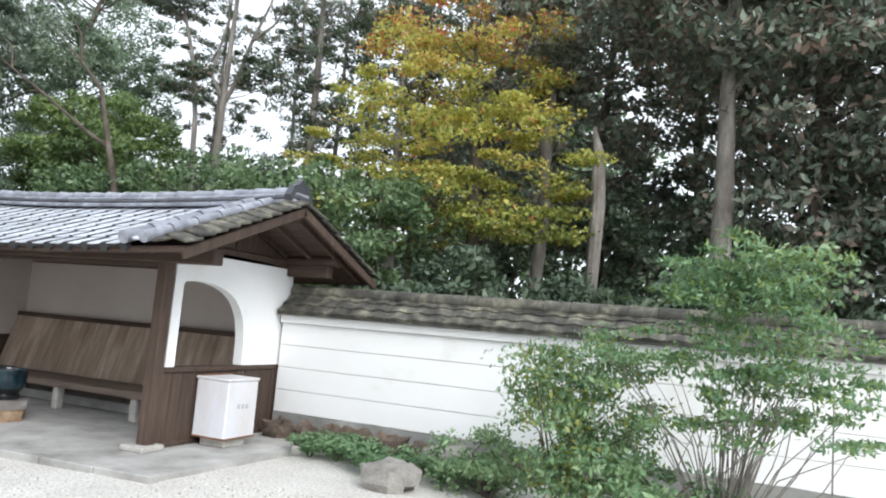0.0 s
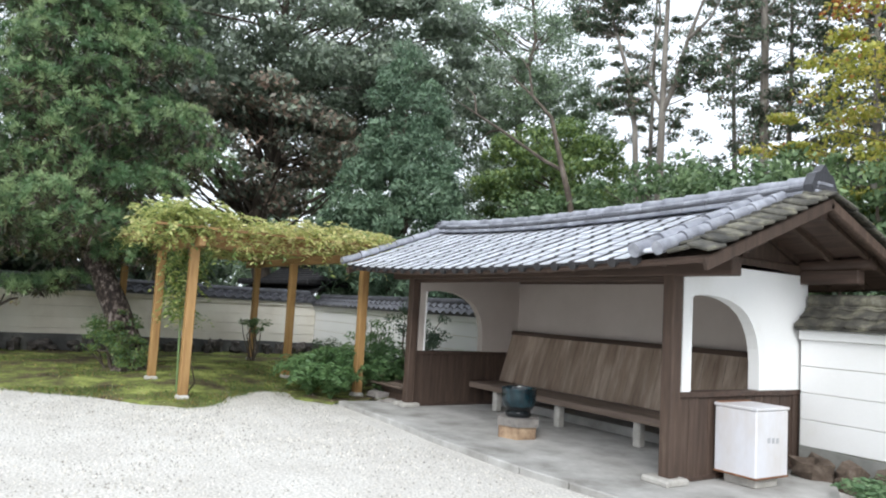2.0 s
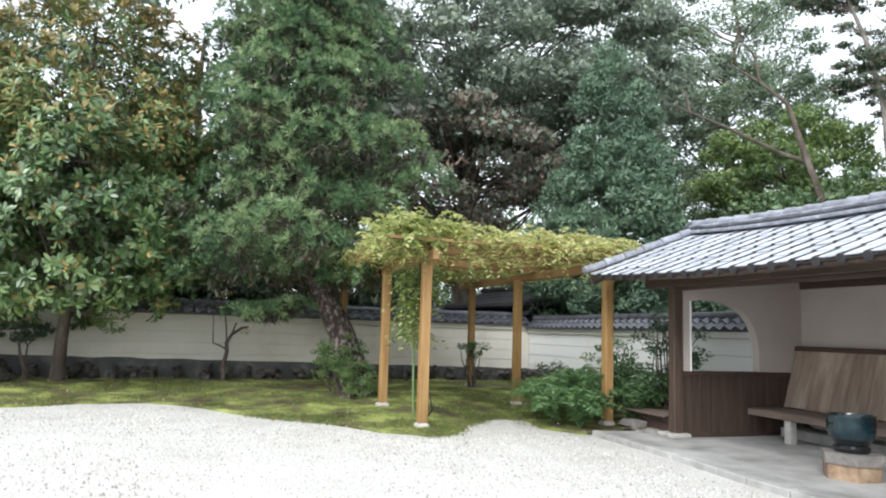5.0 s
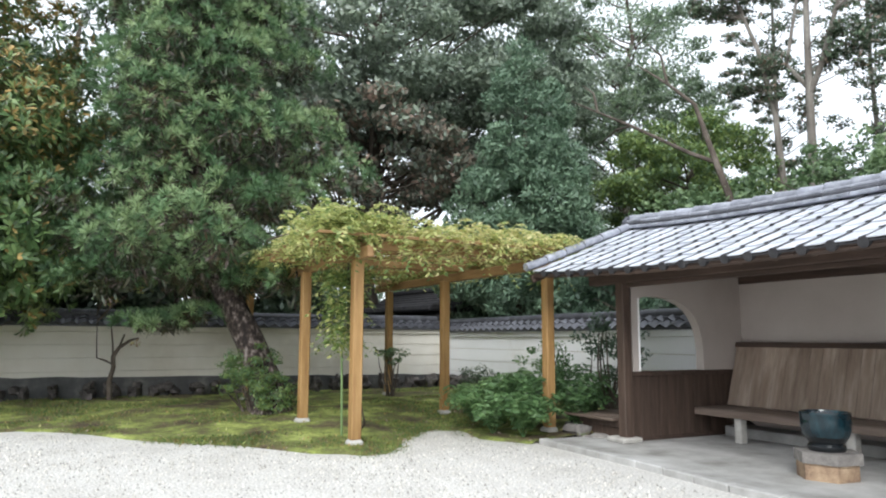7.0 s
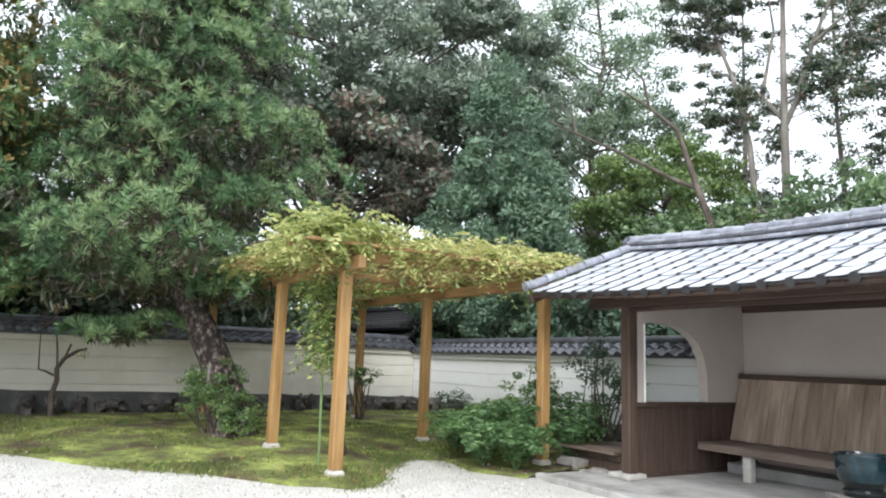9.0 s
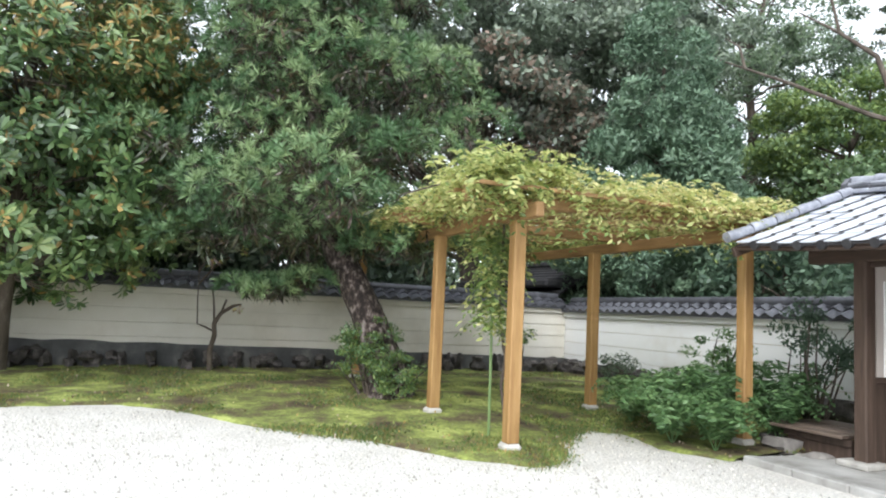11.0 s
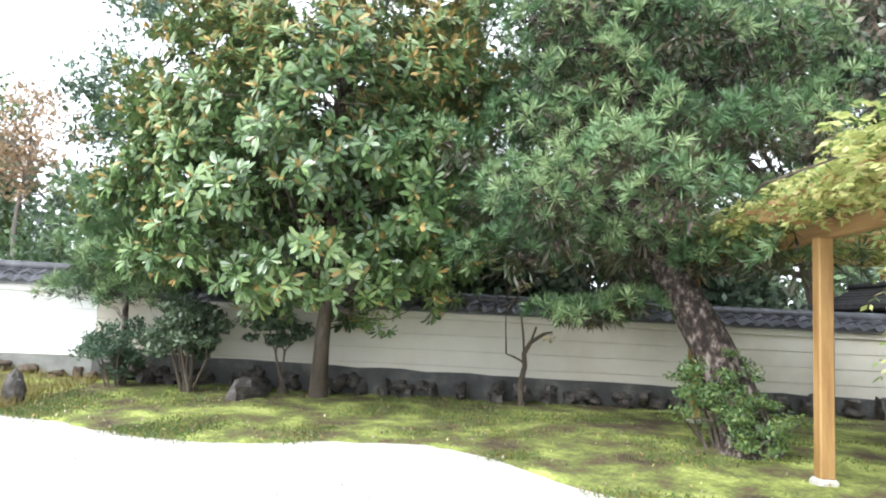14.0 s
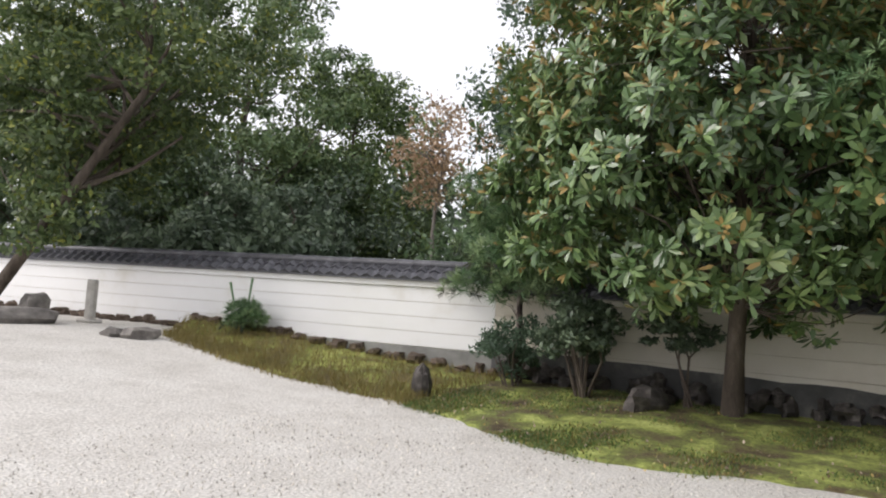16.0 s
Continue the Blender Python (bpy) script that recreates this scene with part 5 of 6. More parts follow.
# magnolia: whorls of large leathery leaves, some with rusty upright ones at the heart
def rosettes(name, spots, ways, seed, size=0.2, per=9, young=0.4):
    r = np.random.default_rng(seed)
    n = len(spots)
    heart = 4
    lean = np.concatenate([r.uniform(0.0, 0.75, (n, per)), r.uniform(1.3, 3.0, (n, heart))], 1).reshape(-1, 1)
    rusty = np.concatenate([r.uniform(size=(n, per)) < 0.04 + 0.16 * np.clip(np.asarray(spots)[:, 2:3] - 3.9, 0, 3), np.repeat(r.uniform(size=(n, 1)) < young * np.clip((np.asarray(spots)[:, 2:3] - 1.2) * 0.9, 0.7, 3.8), heart, 1)], 1).ravel()
    scale = np.concatenate([r.uniform(0.75, 1.15, (n, per)), r.uniform(0.5, 0.8, (n, heart))], 1).reshape(-1, 1)
    m = n * (per + heart)
    c = np.repeat(np.asarray(spots, float), per + heart, 0)
    ax = np.repeat(np.asarray(ways, float), per + heart, 0)
    side0 = np.cross(ax, r.normal(size=(m, 3))); side0 /= np.linalg.norm(side0, axis=1)[:, None]
    d = side0 + ax * lean; d /= np.linalg.norm(d, axis=1)[:, None]
    nor = ax - d * (ax * d).sum(1)[:, None]; nor /= np.linalg.norm(nor, axis=1)[:, None] + 1e-9
    sd = np.cross(nor, d)
    L = size * scale; w = L * 0.145
    c = c + ax * r.uniform(-0.07, 0.02, (m, 1)) + d * L * 0.08
    v = np.stack([c, c + d * L * 0.38 + sd * w * 0.75 + nor * L * 0.03, c + d * L * 0.74 + sd * w + nor * L * 0.02, c + d * L - nor * L * 0.07, c + d * L * 0.74 - sd * w + nor * L * 0.02, c + d * L * 0.38 - sd * w * 0.75 + nor * L * 0.03], 1).reshape(-1, 3)
    return raw_mesh(name, v, np.arange(6 * m), 6, [LEAF_MAGNOLIA, LEAF_RUSTY], rusty.astype(int))


MAG = Vector((-19.2, -3.03, gz(-19.2, -3.03) - 0.02))
mag = thing("magnolia", "broad evergreen magnolia with glossy leaf whorls and rusty new leaves", "tree", at=MAG)
crown = [(-18.8, -3.2, 2.9, 2.6, 3.0, 1.7), (-18.8, -3.15, 4.6, 2.4, 2.9, 1.9), (-18.9, -2.9, 6.4, 1.9, 2.2, 2.0), (-18.7, -4.8, 3.3, 1.8, 1.7, 1.6), (-18.7, -1.7, 3.3, 1.6, 1.4, 1.5), (-18.9, -2.0, 5.6, 1.4, 1.4, 1.7), (-18.7, -4.8, 4.8, 1.5, 1.5, 1.7)]
cl = clumps(crown, 470, 0.40, 21, 0.8, 0.6)
limbs(mag, BARK, [MAG, (-19.1, -3.0, 0.9), (-18.8, -2.9, 2.0), (-18.85, -2.9, 4.0), (-18.9, -2.85, 7.4)], [0.15, 0.115, 0.10, 0.08, 0.03], cl, 21, 0.026, share=0.4, low=0.2, split=True)
pts, way = blob_points(cl, 9, 22, 0.5)
cen = np.array([-18.85, -2.9, 3.6])
wy = (pts - cen) / np.linalg.norm(pts - cen, axis=1)[:, None] * 0.9 + way * 0.4 + np.array([0, 0, 0.35])
wy /= np.linalg.norm(wy, axis=1)[:, None]
ob = new("crown", rosettes("crown", pts, wy, 23, 0.19, 10, 0.22))
ob.parent = mag; ob.location = -MAG
pts, way = blob_points([(c[0] * 0.9 - 1.88, c[1] * 0.9 - 0.29, c[2] * 0.9 + 0.36, 0.4, 0.4, 0.35) for c in cl], 34, 24, 0.1)
ob = new("inner_leaves", leaf_mesh("inner_leaves", pts, 0.17, [LEAF_MAGNOLIA], 0.36, 0.3, None, way, seed=25))
ob.parent = mag; ob.location = -MAG

# woods to the west
for k, (x, y, h, c, cz, mats, lf) in enumerate(((-27.5, -24.0, 14.5, 5.6, 7.0, [LEAF_SHADE, LEAF_MID], 0.3), (-32.5, -22.5, 11.5, 4.4, 5.5, [LEAF_SHADE, LEAF_LIGHT], 0.3), (-22.0, -28.0, 15, 5.6, 7.5, [LEAF_SHADE, LEAF_DARK], 0.3), (-35, -29.0, 16, 6, 7.5, [LEAF_MID], 0.34), (-27.0, -18.3, 5.5, 2.8, 2.4, [LEAF_DARK], 0.24), (-24.0, -21.0, 6, 3.2, 2.8, [LEAF_DARK], 0.24), (-31.5, -12.2, 13.5, 2.6, 8.5, [LEAF_CONIFER, LEAF_DARK], 0.26), (-35, -8.0, 13, 3.4, 7, [LEAF_DARK], 0.3), (-26, -4, 5.5, 2.8, 2.2, [LEAF_DARK], 0.24), (-25, 1.0, 5.5, 2.8, 2.2, [LEAF_DARK], 0.24), (-25.5, -10, 3.5, 2.6, 1.6, [LEAF_MID], 0.22), (-30, -5, 13, 3.6, 7, [LEAF_DARK], 0.28), (-26.5, -1.0, 14, 3.2, 8, [LEAF_DARK], 0.26))):
    big = k < 3
    tree("broadleaf_tree", "big rounded evergreen broadleaf tree beyond the wall", fork((x, y, 0), (x, y, h * 0.75), 0.2, 130 + k), taper(0.25, 0.06), [(x, y, cz, c, c, h - cz), (x, y, cz * 0.62, c * 1.0, c * 1.0, cz * 0.5)], 270 if big else 100 if h > 8 else 70, 0.95, 165 if big else 110, lf * (0.76 if big else 0.88), mats, seed=140 + k, flat=0.6, share=0.12, low=0.2, mix=(lambda p: (np.random.default_rng(2).uniform(size=len(p)) < 0.4).astype(int)) if len(mats) > 1 else None, group="woods beyond the west wall", hollow=0.65, shell=0.3)
tree("autumn_tree", "small pale orange autumn tree among the woods", fork((-27.3, -13.9, 0), (-27.3, -13.8, 6.6), 0.12, 5), taper(0.1, 0.03), [(-27.3, -13.8, 6.0, 1.6, 1.6, 2.0)], 50, 0.55, 42, 0.16, [LEAF_ORANGE], BARK_PALE, seed=16, share=0.8, hollow=0.1)
tree("leaning_oak", "leaning broadleaf tree at the edge of the courtyard", [(-14.9, -16.2, 0.5), (-15.4, -15.2, 1.0), (-16.1, -13.9, 3.2), (-16.9, -13.4, 5.0), (-17.4, -14.2, 7.5)], [0.15, 0.12, 0.09, 0.07, 0.03], [(-17.5, -14.6, 6.5, 3.0, 3.0, 2.6), (-16.2, -14.8, 4.6, 1.8, 1.8, 1.0), (-15.6, -14.5, 2.5, 0.6, 0.6, 0.8), (-17.6, -17.5, 5.6, 2.8, 2.6, 2.6), (-17.2, -15.6, 3.4, 1.1, 1.3, 0.8), (-16.0, -14.0, 3.2, 0.8, 0.8, 1.1)], 250, 0.55, 170, 0.15, [LEAF_SHADE, LEAF_OLIVE], seed=17, share=0.12, mix=lambda p: (np.random.default_rng(2).uniform(size=len(p)) < 0.12).astype(int), split=True)

# ---- things in and beside the shelter ----
def stone_at(name, label, x, y, s, seed, mat=STONE, rough=0.25, sink=0.3, z=None, group=""):
    z = gz(x, y) if z is None else z
    sh = Shape().rock((0, 0, s[2] * (0.5 - sink)), s, seed, rough)
    ob = part(name, sh, mat, None, "", smooth=True)
    ob.location = (x, y, z)
    return tagged(ob, label, "stone", group)


# glazed brazier on a stone block
blk = Shape()
blk.prism([(0.28 * math.cos(a) * (1 if i % 2 else 0.93), 0.27 * math.sin(a)) for i, a in enumerate([radians(20 + 60 * j) for j in range(6)])], (-8.83, 5.88, FLOOR), (1, 0, 0), (0, 1, 0), (0, 0, 0.15))
stand = thing("stone_stand", "low hexagonal stone block, sooty above and tan below", "stand", at=(-8.83, 5.88, FLOOR))
child("base", blk, TUFF, stand)
top_ = Shape().prism([(0.30 * math.cos(a), 0.29 * math.sin(a)) for a in [radians(20 + 60 * j) for j in range(6)]], (-8.83, 5.88, FLOOR + 0.15), (1, 0, 0), (0, 1, 0), (0, 0, 0.10))
child("top_slab", top_, STONE, stand, "soot-dark top slab")
pot = thing("brazier_pot", "dark blue-green glazed ceramic brazier on a stone block", "pot", at=(-8.83, 5.88, FLOOR + 0.25))
part("foot", Shape().turned([(0.0, 0.0), (0.17, 0.0), (0.185, 0.02), (0.185, 0.05), (0.165, 0.07), (0.19, 0.10), (0.215, 0.135)], n=36), GLAZE_BLACK, pot, "black-glazed foot", smooth=True)
pot.scale = (0.89, 0.89, 0.98)
prof = [(0.215, 0.135), (0.225, 0.15), (0.243, 0.21), (0.247, 0.28), (0.243, 0.33), (0.250, 0.345), (0.247, 0.365), (0.225, 0.365), (0.215, 0.34), (0.205, 0.22), (0.0, 0.2)]
part("body", Shape().turned(prof, n=36), GLAZE, pot, smooth=True)
part("ash", Shape().turned([(0.0, 0.275), (0.1, 0.28), (0.205, 0.265), (0.21, 0.25)], n=24), CONCRETE, pot, "pale ash filling")

# waste box on its block
binbox = thing("waste_box", "rust-streaked white metal waste box on a stone block", "bin", at=(-6.10, 6.64, 0.0))
part("foot_block", Shape().box((0, 0, 0.105), (0.36, 0.36, 0.10), bevel=0.015), PALE_STONE, binbox, "worn tan stone block")
bd = Shape().box((0, 0, 0.48), (0.46, 0.52, 0.64), bevel=0.012)
part("body", bd, WHITE_METAL, binbox)
part("rim", Shape().box((0, 0, 0.165), (0.47, 0.53, 0.02), bevel=0.004), RUST, binbox, "rusted bottom edge")
lid = part("lid", Shape().box((0, 0, 0.815), (0.48, 0.54, 0.03), bevel=0.008), WHITE_METAL, binbox)
part("hinge_strip", Shape().box((-0.2, 0.0, 0.835), (0.05, 0.5, 0.012)), RUST, binbox)
for i in range(3):
    part("lettering_bar", Shape().box((0.2315, -0.06 + i * 0.07, 0.52 - 0.005 * i), (0.004, 0.045, 0.05), bevel=0.001), INK, binbox, "faded unreadable lettering")

# wooden lid over stones beside the shelter
crate = thing("well_cover", "low weathered wooden cover resting on flat stones", "cover", at=(-12.15, 6.35, 0))
for i in range(5):
    part("plank", Shape().box((-0.05 + rng.normal(0, 0.02), -0.5 + i * 0.2, 0.30 + 0.006 * (i % 2)), (1.0, 0.185, 0.035), rot=rng.normal(0, 1.5), bevel=0.006), SEAT_WOOD, crate)
for y in (-0.45, 0.3):
    part("bearer", Shape().box((0, y, 0.24), (0.95, 0.08, 0.08), bevel=0.008), DARK_WOOD, crate)
part("side_panel", Shape().box((0.05, -0.1, 0.13), (0.8, 0.7, 0.2), bevel=0.01), DARK_WOOD, crate)
for k, (x, y, s) in enumerate(((-12.45, 5.75, (0.5, 0.3, 0.2)), (-12.0, 5.72, (0.45, 0.3, 0.18)), (-12.75, 5.95, (0.35, 0.3, 0.18)))):
    stone_at("flat_stone", "flat grey stepping stone beside the shelter", x, y, (s[0] * 0.75, s[1], s[2] * 0.8), k + 3, STONE, 0.3, 0.3)

# stones along the right wall and on the west side
stone_at("boulder", "rounded grey boulder among low plants", -3.75, 6.35, (0.55, 0.4, 0.36), 11, STONE_MID, 0.3, 0.3, z=0)
stone_at("boulder", "pale flat-topped stone at the foot of the wall", -3.55, 7.3, (0.62, 0.4, 0.42), 12, STONE_MID, 0.15, 0.2, z=0)
for k, (x, y, s) in enumerate(((-6.0, 7.6, (0.42, 0.3, 0.3)), (-5.6, 7.58, (0.38, 0.3, 0.28)), (-5.25, 7.6, (0.35, 0.28, 0.3)), (-4.85, 7.55, (0.4, 0.3, 0.34)), (-4.4, 7.5, (0.42, 0.34, 0.36)), (-4.0, 7.55, (0.36, 0.3, 0.28)))):
    stone_at("rubble_stone", "dark brown rough stone at the wall foot", x, y, s, 20 + k, STONE_BROWN, 0.4, 0.2, z=0.04, group="dark stones along the wall foot")
stone_at("upright_stone", "small dark upright stone standing on the moss", -17.45, -6.75, (0.34, 0.28, 0.46), 31, STONE_DARK, 0.35, 0.15)
stone_at("boulder", "weathered brown boulder beside the magnolia trunk", -18.8, -4.0, (1.1, 0.5, 0.3), 33, STONE_DARK, 0.45, 0.3)
stone_at("boulder", "long flat grey rock near the far wall end", -15.35, -14.1, (1.3, 0.9, 0.34), 35, STONE, 0.25, 0.25)
stone_at("boulder", "upright squared rock behind the flat one", -15.95, -14.8, (0.5, 0.45, 0.6), 36, STONE, 0.2, 0.2)
stone_at("boulder", "low jagged rock on the gravel", -16.4, -12.0, (0.65, 0.4, 0.26), 37, STONE, 0.35, 0.25)
stone_at("boulder", "low jagged rock on the gravel", -16.05, -12.2, (0.35, 0.3, 0.22), 38, STONE, 0.35, 0.25)
pil = thing("stone_pillar", "slim pale stone marker post standing on the gravel", "post", at=(-16.7, -14.2, gz(-16.7, -14.2)))
part("shaft", Shape().box((0, 0, 0.40), (0.17, 0.17, 0.85), rot=20, bevel=0.03), PALE_STONE, pil)
part("foot", Shape().box((0, 0, 0.03), (0.36, 0.34, 0.07), rot=10, bevel=0.03), PALE_STONE, pil)

# slatted dark roof of a building beyond the corner
hut = thing("outbuilding", "low dark building with a dark shingled roof beyond the corner", "building", at=(-24.5, 9.5, 0))
part("wall", Shape().box((0, 0, 0.85), (4.6, 3.6, 1.7), rot=8), DARK_WOOD, hut)
hut_roof = part("roof", Shape().box((0, 0, 2.2), (5.0, 3.7, 0.2), rot=8, bevel=0.05), TILE_DARK_AND_SHADOW, hut, "dark shingled roof")
course = Shape().box((0, 0, 0), (5.4, 0.17, 0.05), bevel=0.012).mesh("shingle_course", TILE_DARK_AND_SHADOW)
for s_ in (-1, 1):
    for k in range(14):
        ob = part("shingle_course", course, DARK_BEAM, hut_roof)
        ob.matrix_local = pose(0, 0, 0, 0, 0, 8) @ pose(0, s_ * (0.1 + k * 0.155), 2.75 - k * 0.085, -s_ * 24, 0, 0)
part("ridge", Shape().box((0, 0, 2.85), (5.5, 0.3, 0.16), rot=8, bevel=0.05), TILE_DARK_AND_SHADOW, hut)

# ---- plants ----
def frond_points(r, n, x, y, z0, spread, height):
    """Arching fronds from one foot: leaf places and ways along each."""
    pts, way = [], []
    for i in range(n):
        a = r.uniform(0, 2 * math.pi)
        L = spread * r.uniform(0.6, 1.1); H = height * r.uniform(0.6, 1.1)
        d = np.array([math.cos(a), math.sin(a)])
        sd = np.array([-d[1], d[0]])
        for t in np.linspace(0.15, 1, 16):
            zz = z0 + H * (math.sin(t * 2.3) if t < 0.99 else 0.74)
            w = 0.16 * math.sin(math.pi * min(t * 0.9 + 0.1, 1))
            for s_ in (-1, 1):
                for q in (0.35, 0.8):
                    p = d * L * t + sd * s_ * w * q
                    pts.append((x + p[0], y + p[1], zz + r.normal(0, 0.006)))
                    way.append((sd[0] * s_, sd[1] * s_, -0.15))
    return pts, way


def fern(name, label, x, y, n, spread, height, seed, mat=LEAF_FERN, leaf=0.085, group=""):
    r = np.random.default_rng(seed)
    e = thing(name, label, "fern", group, at=(x, y, gz(x, y)))
    pts, way = frond_points(r, n, 0, 0, 0.0, spread, height)
    part("foliage", leaf_mesh("foliage", pts, leaf, [mat], 0.35, 0.05, None, np.array(way) * 2.5, seed=seed), mat, e)
    for k in range(6):
        a = k * 1.05 + seed
        part("stalk", Shape().tube([(0, 0, -0.02), (math.cos(a) * spread * 0.3, math.sin(a) * spread * 0.3, height * 0.6), (math.cos(a) * spread * 0.7, math.sin(a) * spread * 0.7, height * 0.95)], [0.008, 0.006, 0.003], 4), LEAF_FERN, e)
    return e


fr2 = np.random.default_rng(41)
for k, (x, y, s, h) in enumerate(((-13.0, 4.75, 0.75, 0.42), (-13.5, 5.0, 0.8, 0.5), (-13.2, 5.5, 0.8, 0.55), (-13.9, 5.5, 0.75, 0.5), (-12.55, 4.95, 0.6, 0.4), (-13.7, 6.1, 0.8, 0.6), (-12.6, 5.9, 0.6, 0.5), (-14.3, 5.15, 0.6, 0.4), (-13.0, 6.4, 0.7, 0.6))):
    fern("fern", "lush green fern clump beside the pergola post", x, y, 30, s * 0.9, h * 1.3, 300 + k, group="ferns under the pergola edge")


def shrub(name, label, x, y, blobs, per, leaf, mat, seed, z=None, aspect=0.45, stems=9, stem_r=0.012, bark=None, group="", droop=0.2, category="shrub", shell=0.3, flat=0.45):
    """Bush of stems that rise from one foot into clumps of leaves."""
    z = gz(x, y) if z is None else z
    e = thing(name, label, category, group, at=(x, y, z))
    r = np.random.default_rng(seed)
    for k in range(stems):
        b = blobs[k % len(blobs)]
        tip = Vector(b[:3]) + Vector(r.normal(0, 0.3, 3) * np.array(b[3:6]))
        f = Vector((r.normal(0, 0.05), r.normal(0, 0.05), -0.03))
        mid = f.lerp(tip, 0.5) + Vector((r.normal(0, 0.12), r.normal(0, 0.1), 0.16))
        part("stem", Shape().tube([f, mid, tip], [stem_r * 1.6, stem_r, stem_r * 0.4], 5, caps=False), bark or BARK, e, smooth=True)
    mats = mat if isinstance(mat, list) else [mat]
    pts, way = blob_points(blobs, per, seed, shell)
    slots = (r.uniform(size=len(pts)) < 0.3).astype(int) if len(mats) > 1 else None
    part("foliage", leaf_mesh("foliage", pts, leaf, mats, aspect, droop, slots, way, flat=flat, seed=seed, outward=True), mats, e)
    return e


def many(n, cx, cy, cz, rx, ry, rz, s, seed, flat=0.6):
    r = np.random.default_rng(seed)
    out = []
    for _ in range(n):
        d = r.normal(size=3); d /= np.linalg.norm(d); q = r.uniform() ** 0.45; k = s * r.uniform(0.6, 1.3)
        out.append((cx + d[0] * q * rx, cy + d[1] * q * ry, max(cz + d[2] * q * rz, 0.06), k, k, k * flat))
    return out


# nandina beside the shelter post, and a low sprig inside the fern bed
shrub("nandina", "airy nandina bush with fine leaflets before the wall", -12.75, 6.6, many(26, 0, 0, 1.15, 0.55, 0.55, 0.5, 0.18, 1), 75, 0.06, LEAF_CONIFER, 401, stems=12)
shrub("nandina", "airy nandina bush with fine leaflets before the wall", -14.2, 6.5, many(18, 0, 0, 0.8, 0.5, 0.45, 0.4, 0.17, 2), 70, 0.06, LEAF_FERN, 402, stems=9)
shrub("dwarf_azalea", "small dark rounded evergreen bush at the wall foot", -16.6, 6.6, many(14, 0, 0, 0.42, 0.4, 0.35, 0.3, 0.2, 3), 90, 0.05, LEAF_DARK, 403)
shrub("dwarf_azalea", "dark tuft of leaves on a pergola post foot", -18.1, 5.35, many(9, 0, 0, 0.85, 0.28, 0.28, 0.22, 0.14, 4), 80, 0.06, LEAF_MID, 404)
# juniper-like tuft at the foot of the pine
shrub("dwarf_maple", "feathery green shrub at the foot of the pine", -16.35, 2.1, many(56, 0, 0, 0.66, 0.58, 0.52, 0.5, 0.17, 5, 0.5), 90, 0.05, [LEAF_LIGHT, LEAF_FRESH], 405, stems=8)
shrub("dwarf_maple", "feathery green shrub at the foot of the pine", -16.0, 2.3, many(26, 0.1, 0.05, 0.38, 0.45, 0.4, 0.3, 0.16, 6, 0.5), 90, 0.048, [LEAF_LIGHT, LEAF_FRESH], 406, stems=6)
# shrubs by the magnolia
shrub("osmanthus", "grey-green rounded evergreen shrub beside the wall", -18.9, -6.1, many(34, 0, 0, 0.62, 0.62, 0.6, 0.5, 0.2, 7), 110, 0.075, LEAF_CONIFER, 407)
shrub("camellia_bush", "dark glossy bush on bare stems beside the magnolia", -18.9, -5.0, many(44, 0, 0, 0.95, 0.8, 0.7, 0.5, 0.22, 8), 100, 0.10, LEAF_DARK, 408, aspect=0.5, stem_r=0.018)
shrub("young_tree", "thin dark-leaved sapling behind the magnolia trunk", -19.2, -3.6, many(18, 0.1, -0.2, 1.05, 0.7, 0.6, 0.25, 0.2, 9, 0.4), 70, 0.10, LEAF_DARK, 409, stems=5, stem_r=0.014)
# young pine behind the magnolia, and the mini pine on the bank
def little_pine(x, y, h, spread, seed, n, label):
    z = gz(x, y)
    r = np.random.default_rng(seed)
    pads = [(x + r.normal(0, spread * 0.45), y + r.normal(0, spread * 0.45), z + h * r.uniform(0.15, 0.85), 0.22, 0.22, 0.16) for _ in range(n)]
    pine("young_pine", label, [(x, y, z - 0.02), (x, y, z + h * 0.4), (x + 0.02, y, z + h * 0.7), (x, y, z + h)], [0.04, 0.035, 0.025, 0.012], pads, 22, seed, length=0.16, per=24, thick=0.02, width=0.011)


little_pine(-18.15, -11.5, 0.62, 0.2, 51, 7, "small bushy pine with pale upright candles")
for dx, dz in ((-0.08, 1.05), (0.2, 0.95)):
    e = bpy.data.objects["young_pine"]
    child("candle", Shape().tube([(-18.15 + dx * 0.6, -11.5 - dx * 0.5, gz(-18.15, -11.5) + 0.45), (-18.15 + dx, -11.5 - dx, gz(-18.15, -11.5) + dz)], [0.014, 0.024], 7), LEAF_FRESH, e, smooth=True)
r5 = np.random.default_rng(9)
ppads = [(-19.2 + r5.normal(0, 0.35), -6.3 + r5.normal(0, 0.55), 1.5 + 1.7 * r5.uniform(), 0.4, 0.4, 0.3) for _ in range(22)]
pine("young_pine", "slim young pine half hidden behind the magnolia", [(-19.25, -6.2, gz(-19.25, -6.2)), (-19.25, -6.25, 1.2), (-19.2, -6.3, 2.2), (-19.2, -6.3, 3.4)], [0.06, 0.05, 0.04, 0.015], ppads, 34, 52, length=0.2, per=24, thick=0.02, width=0.013)

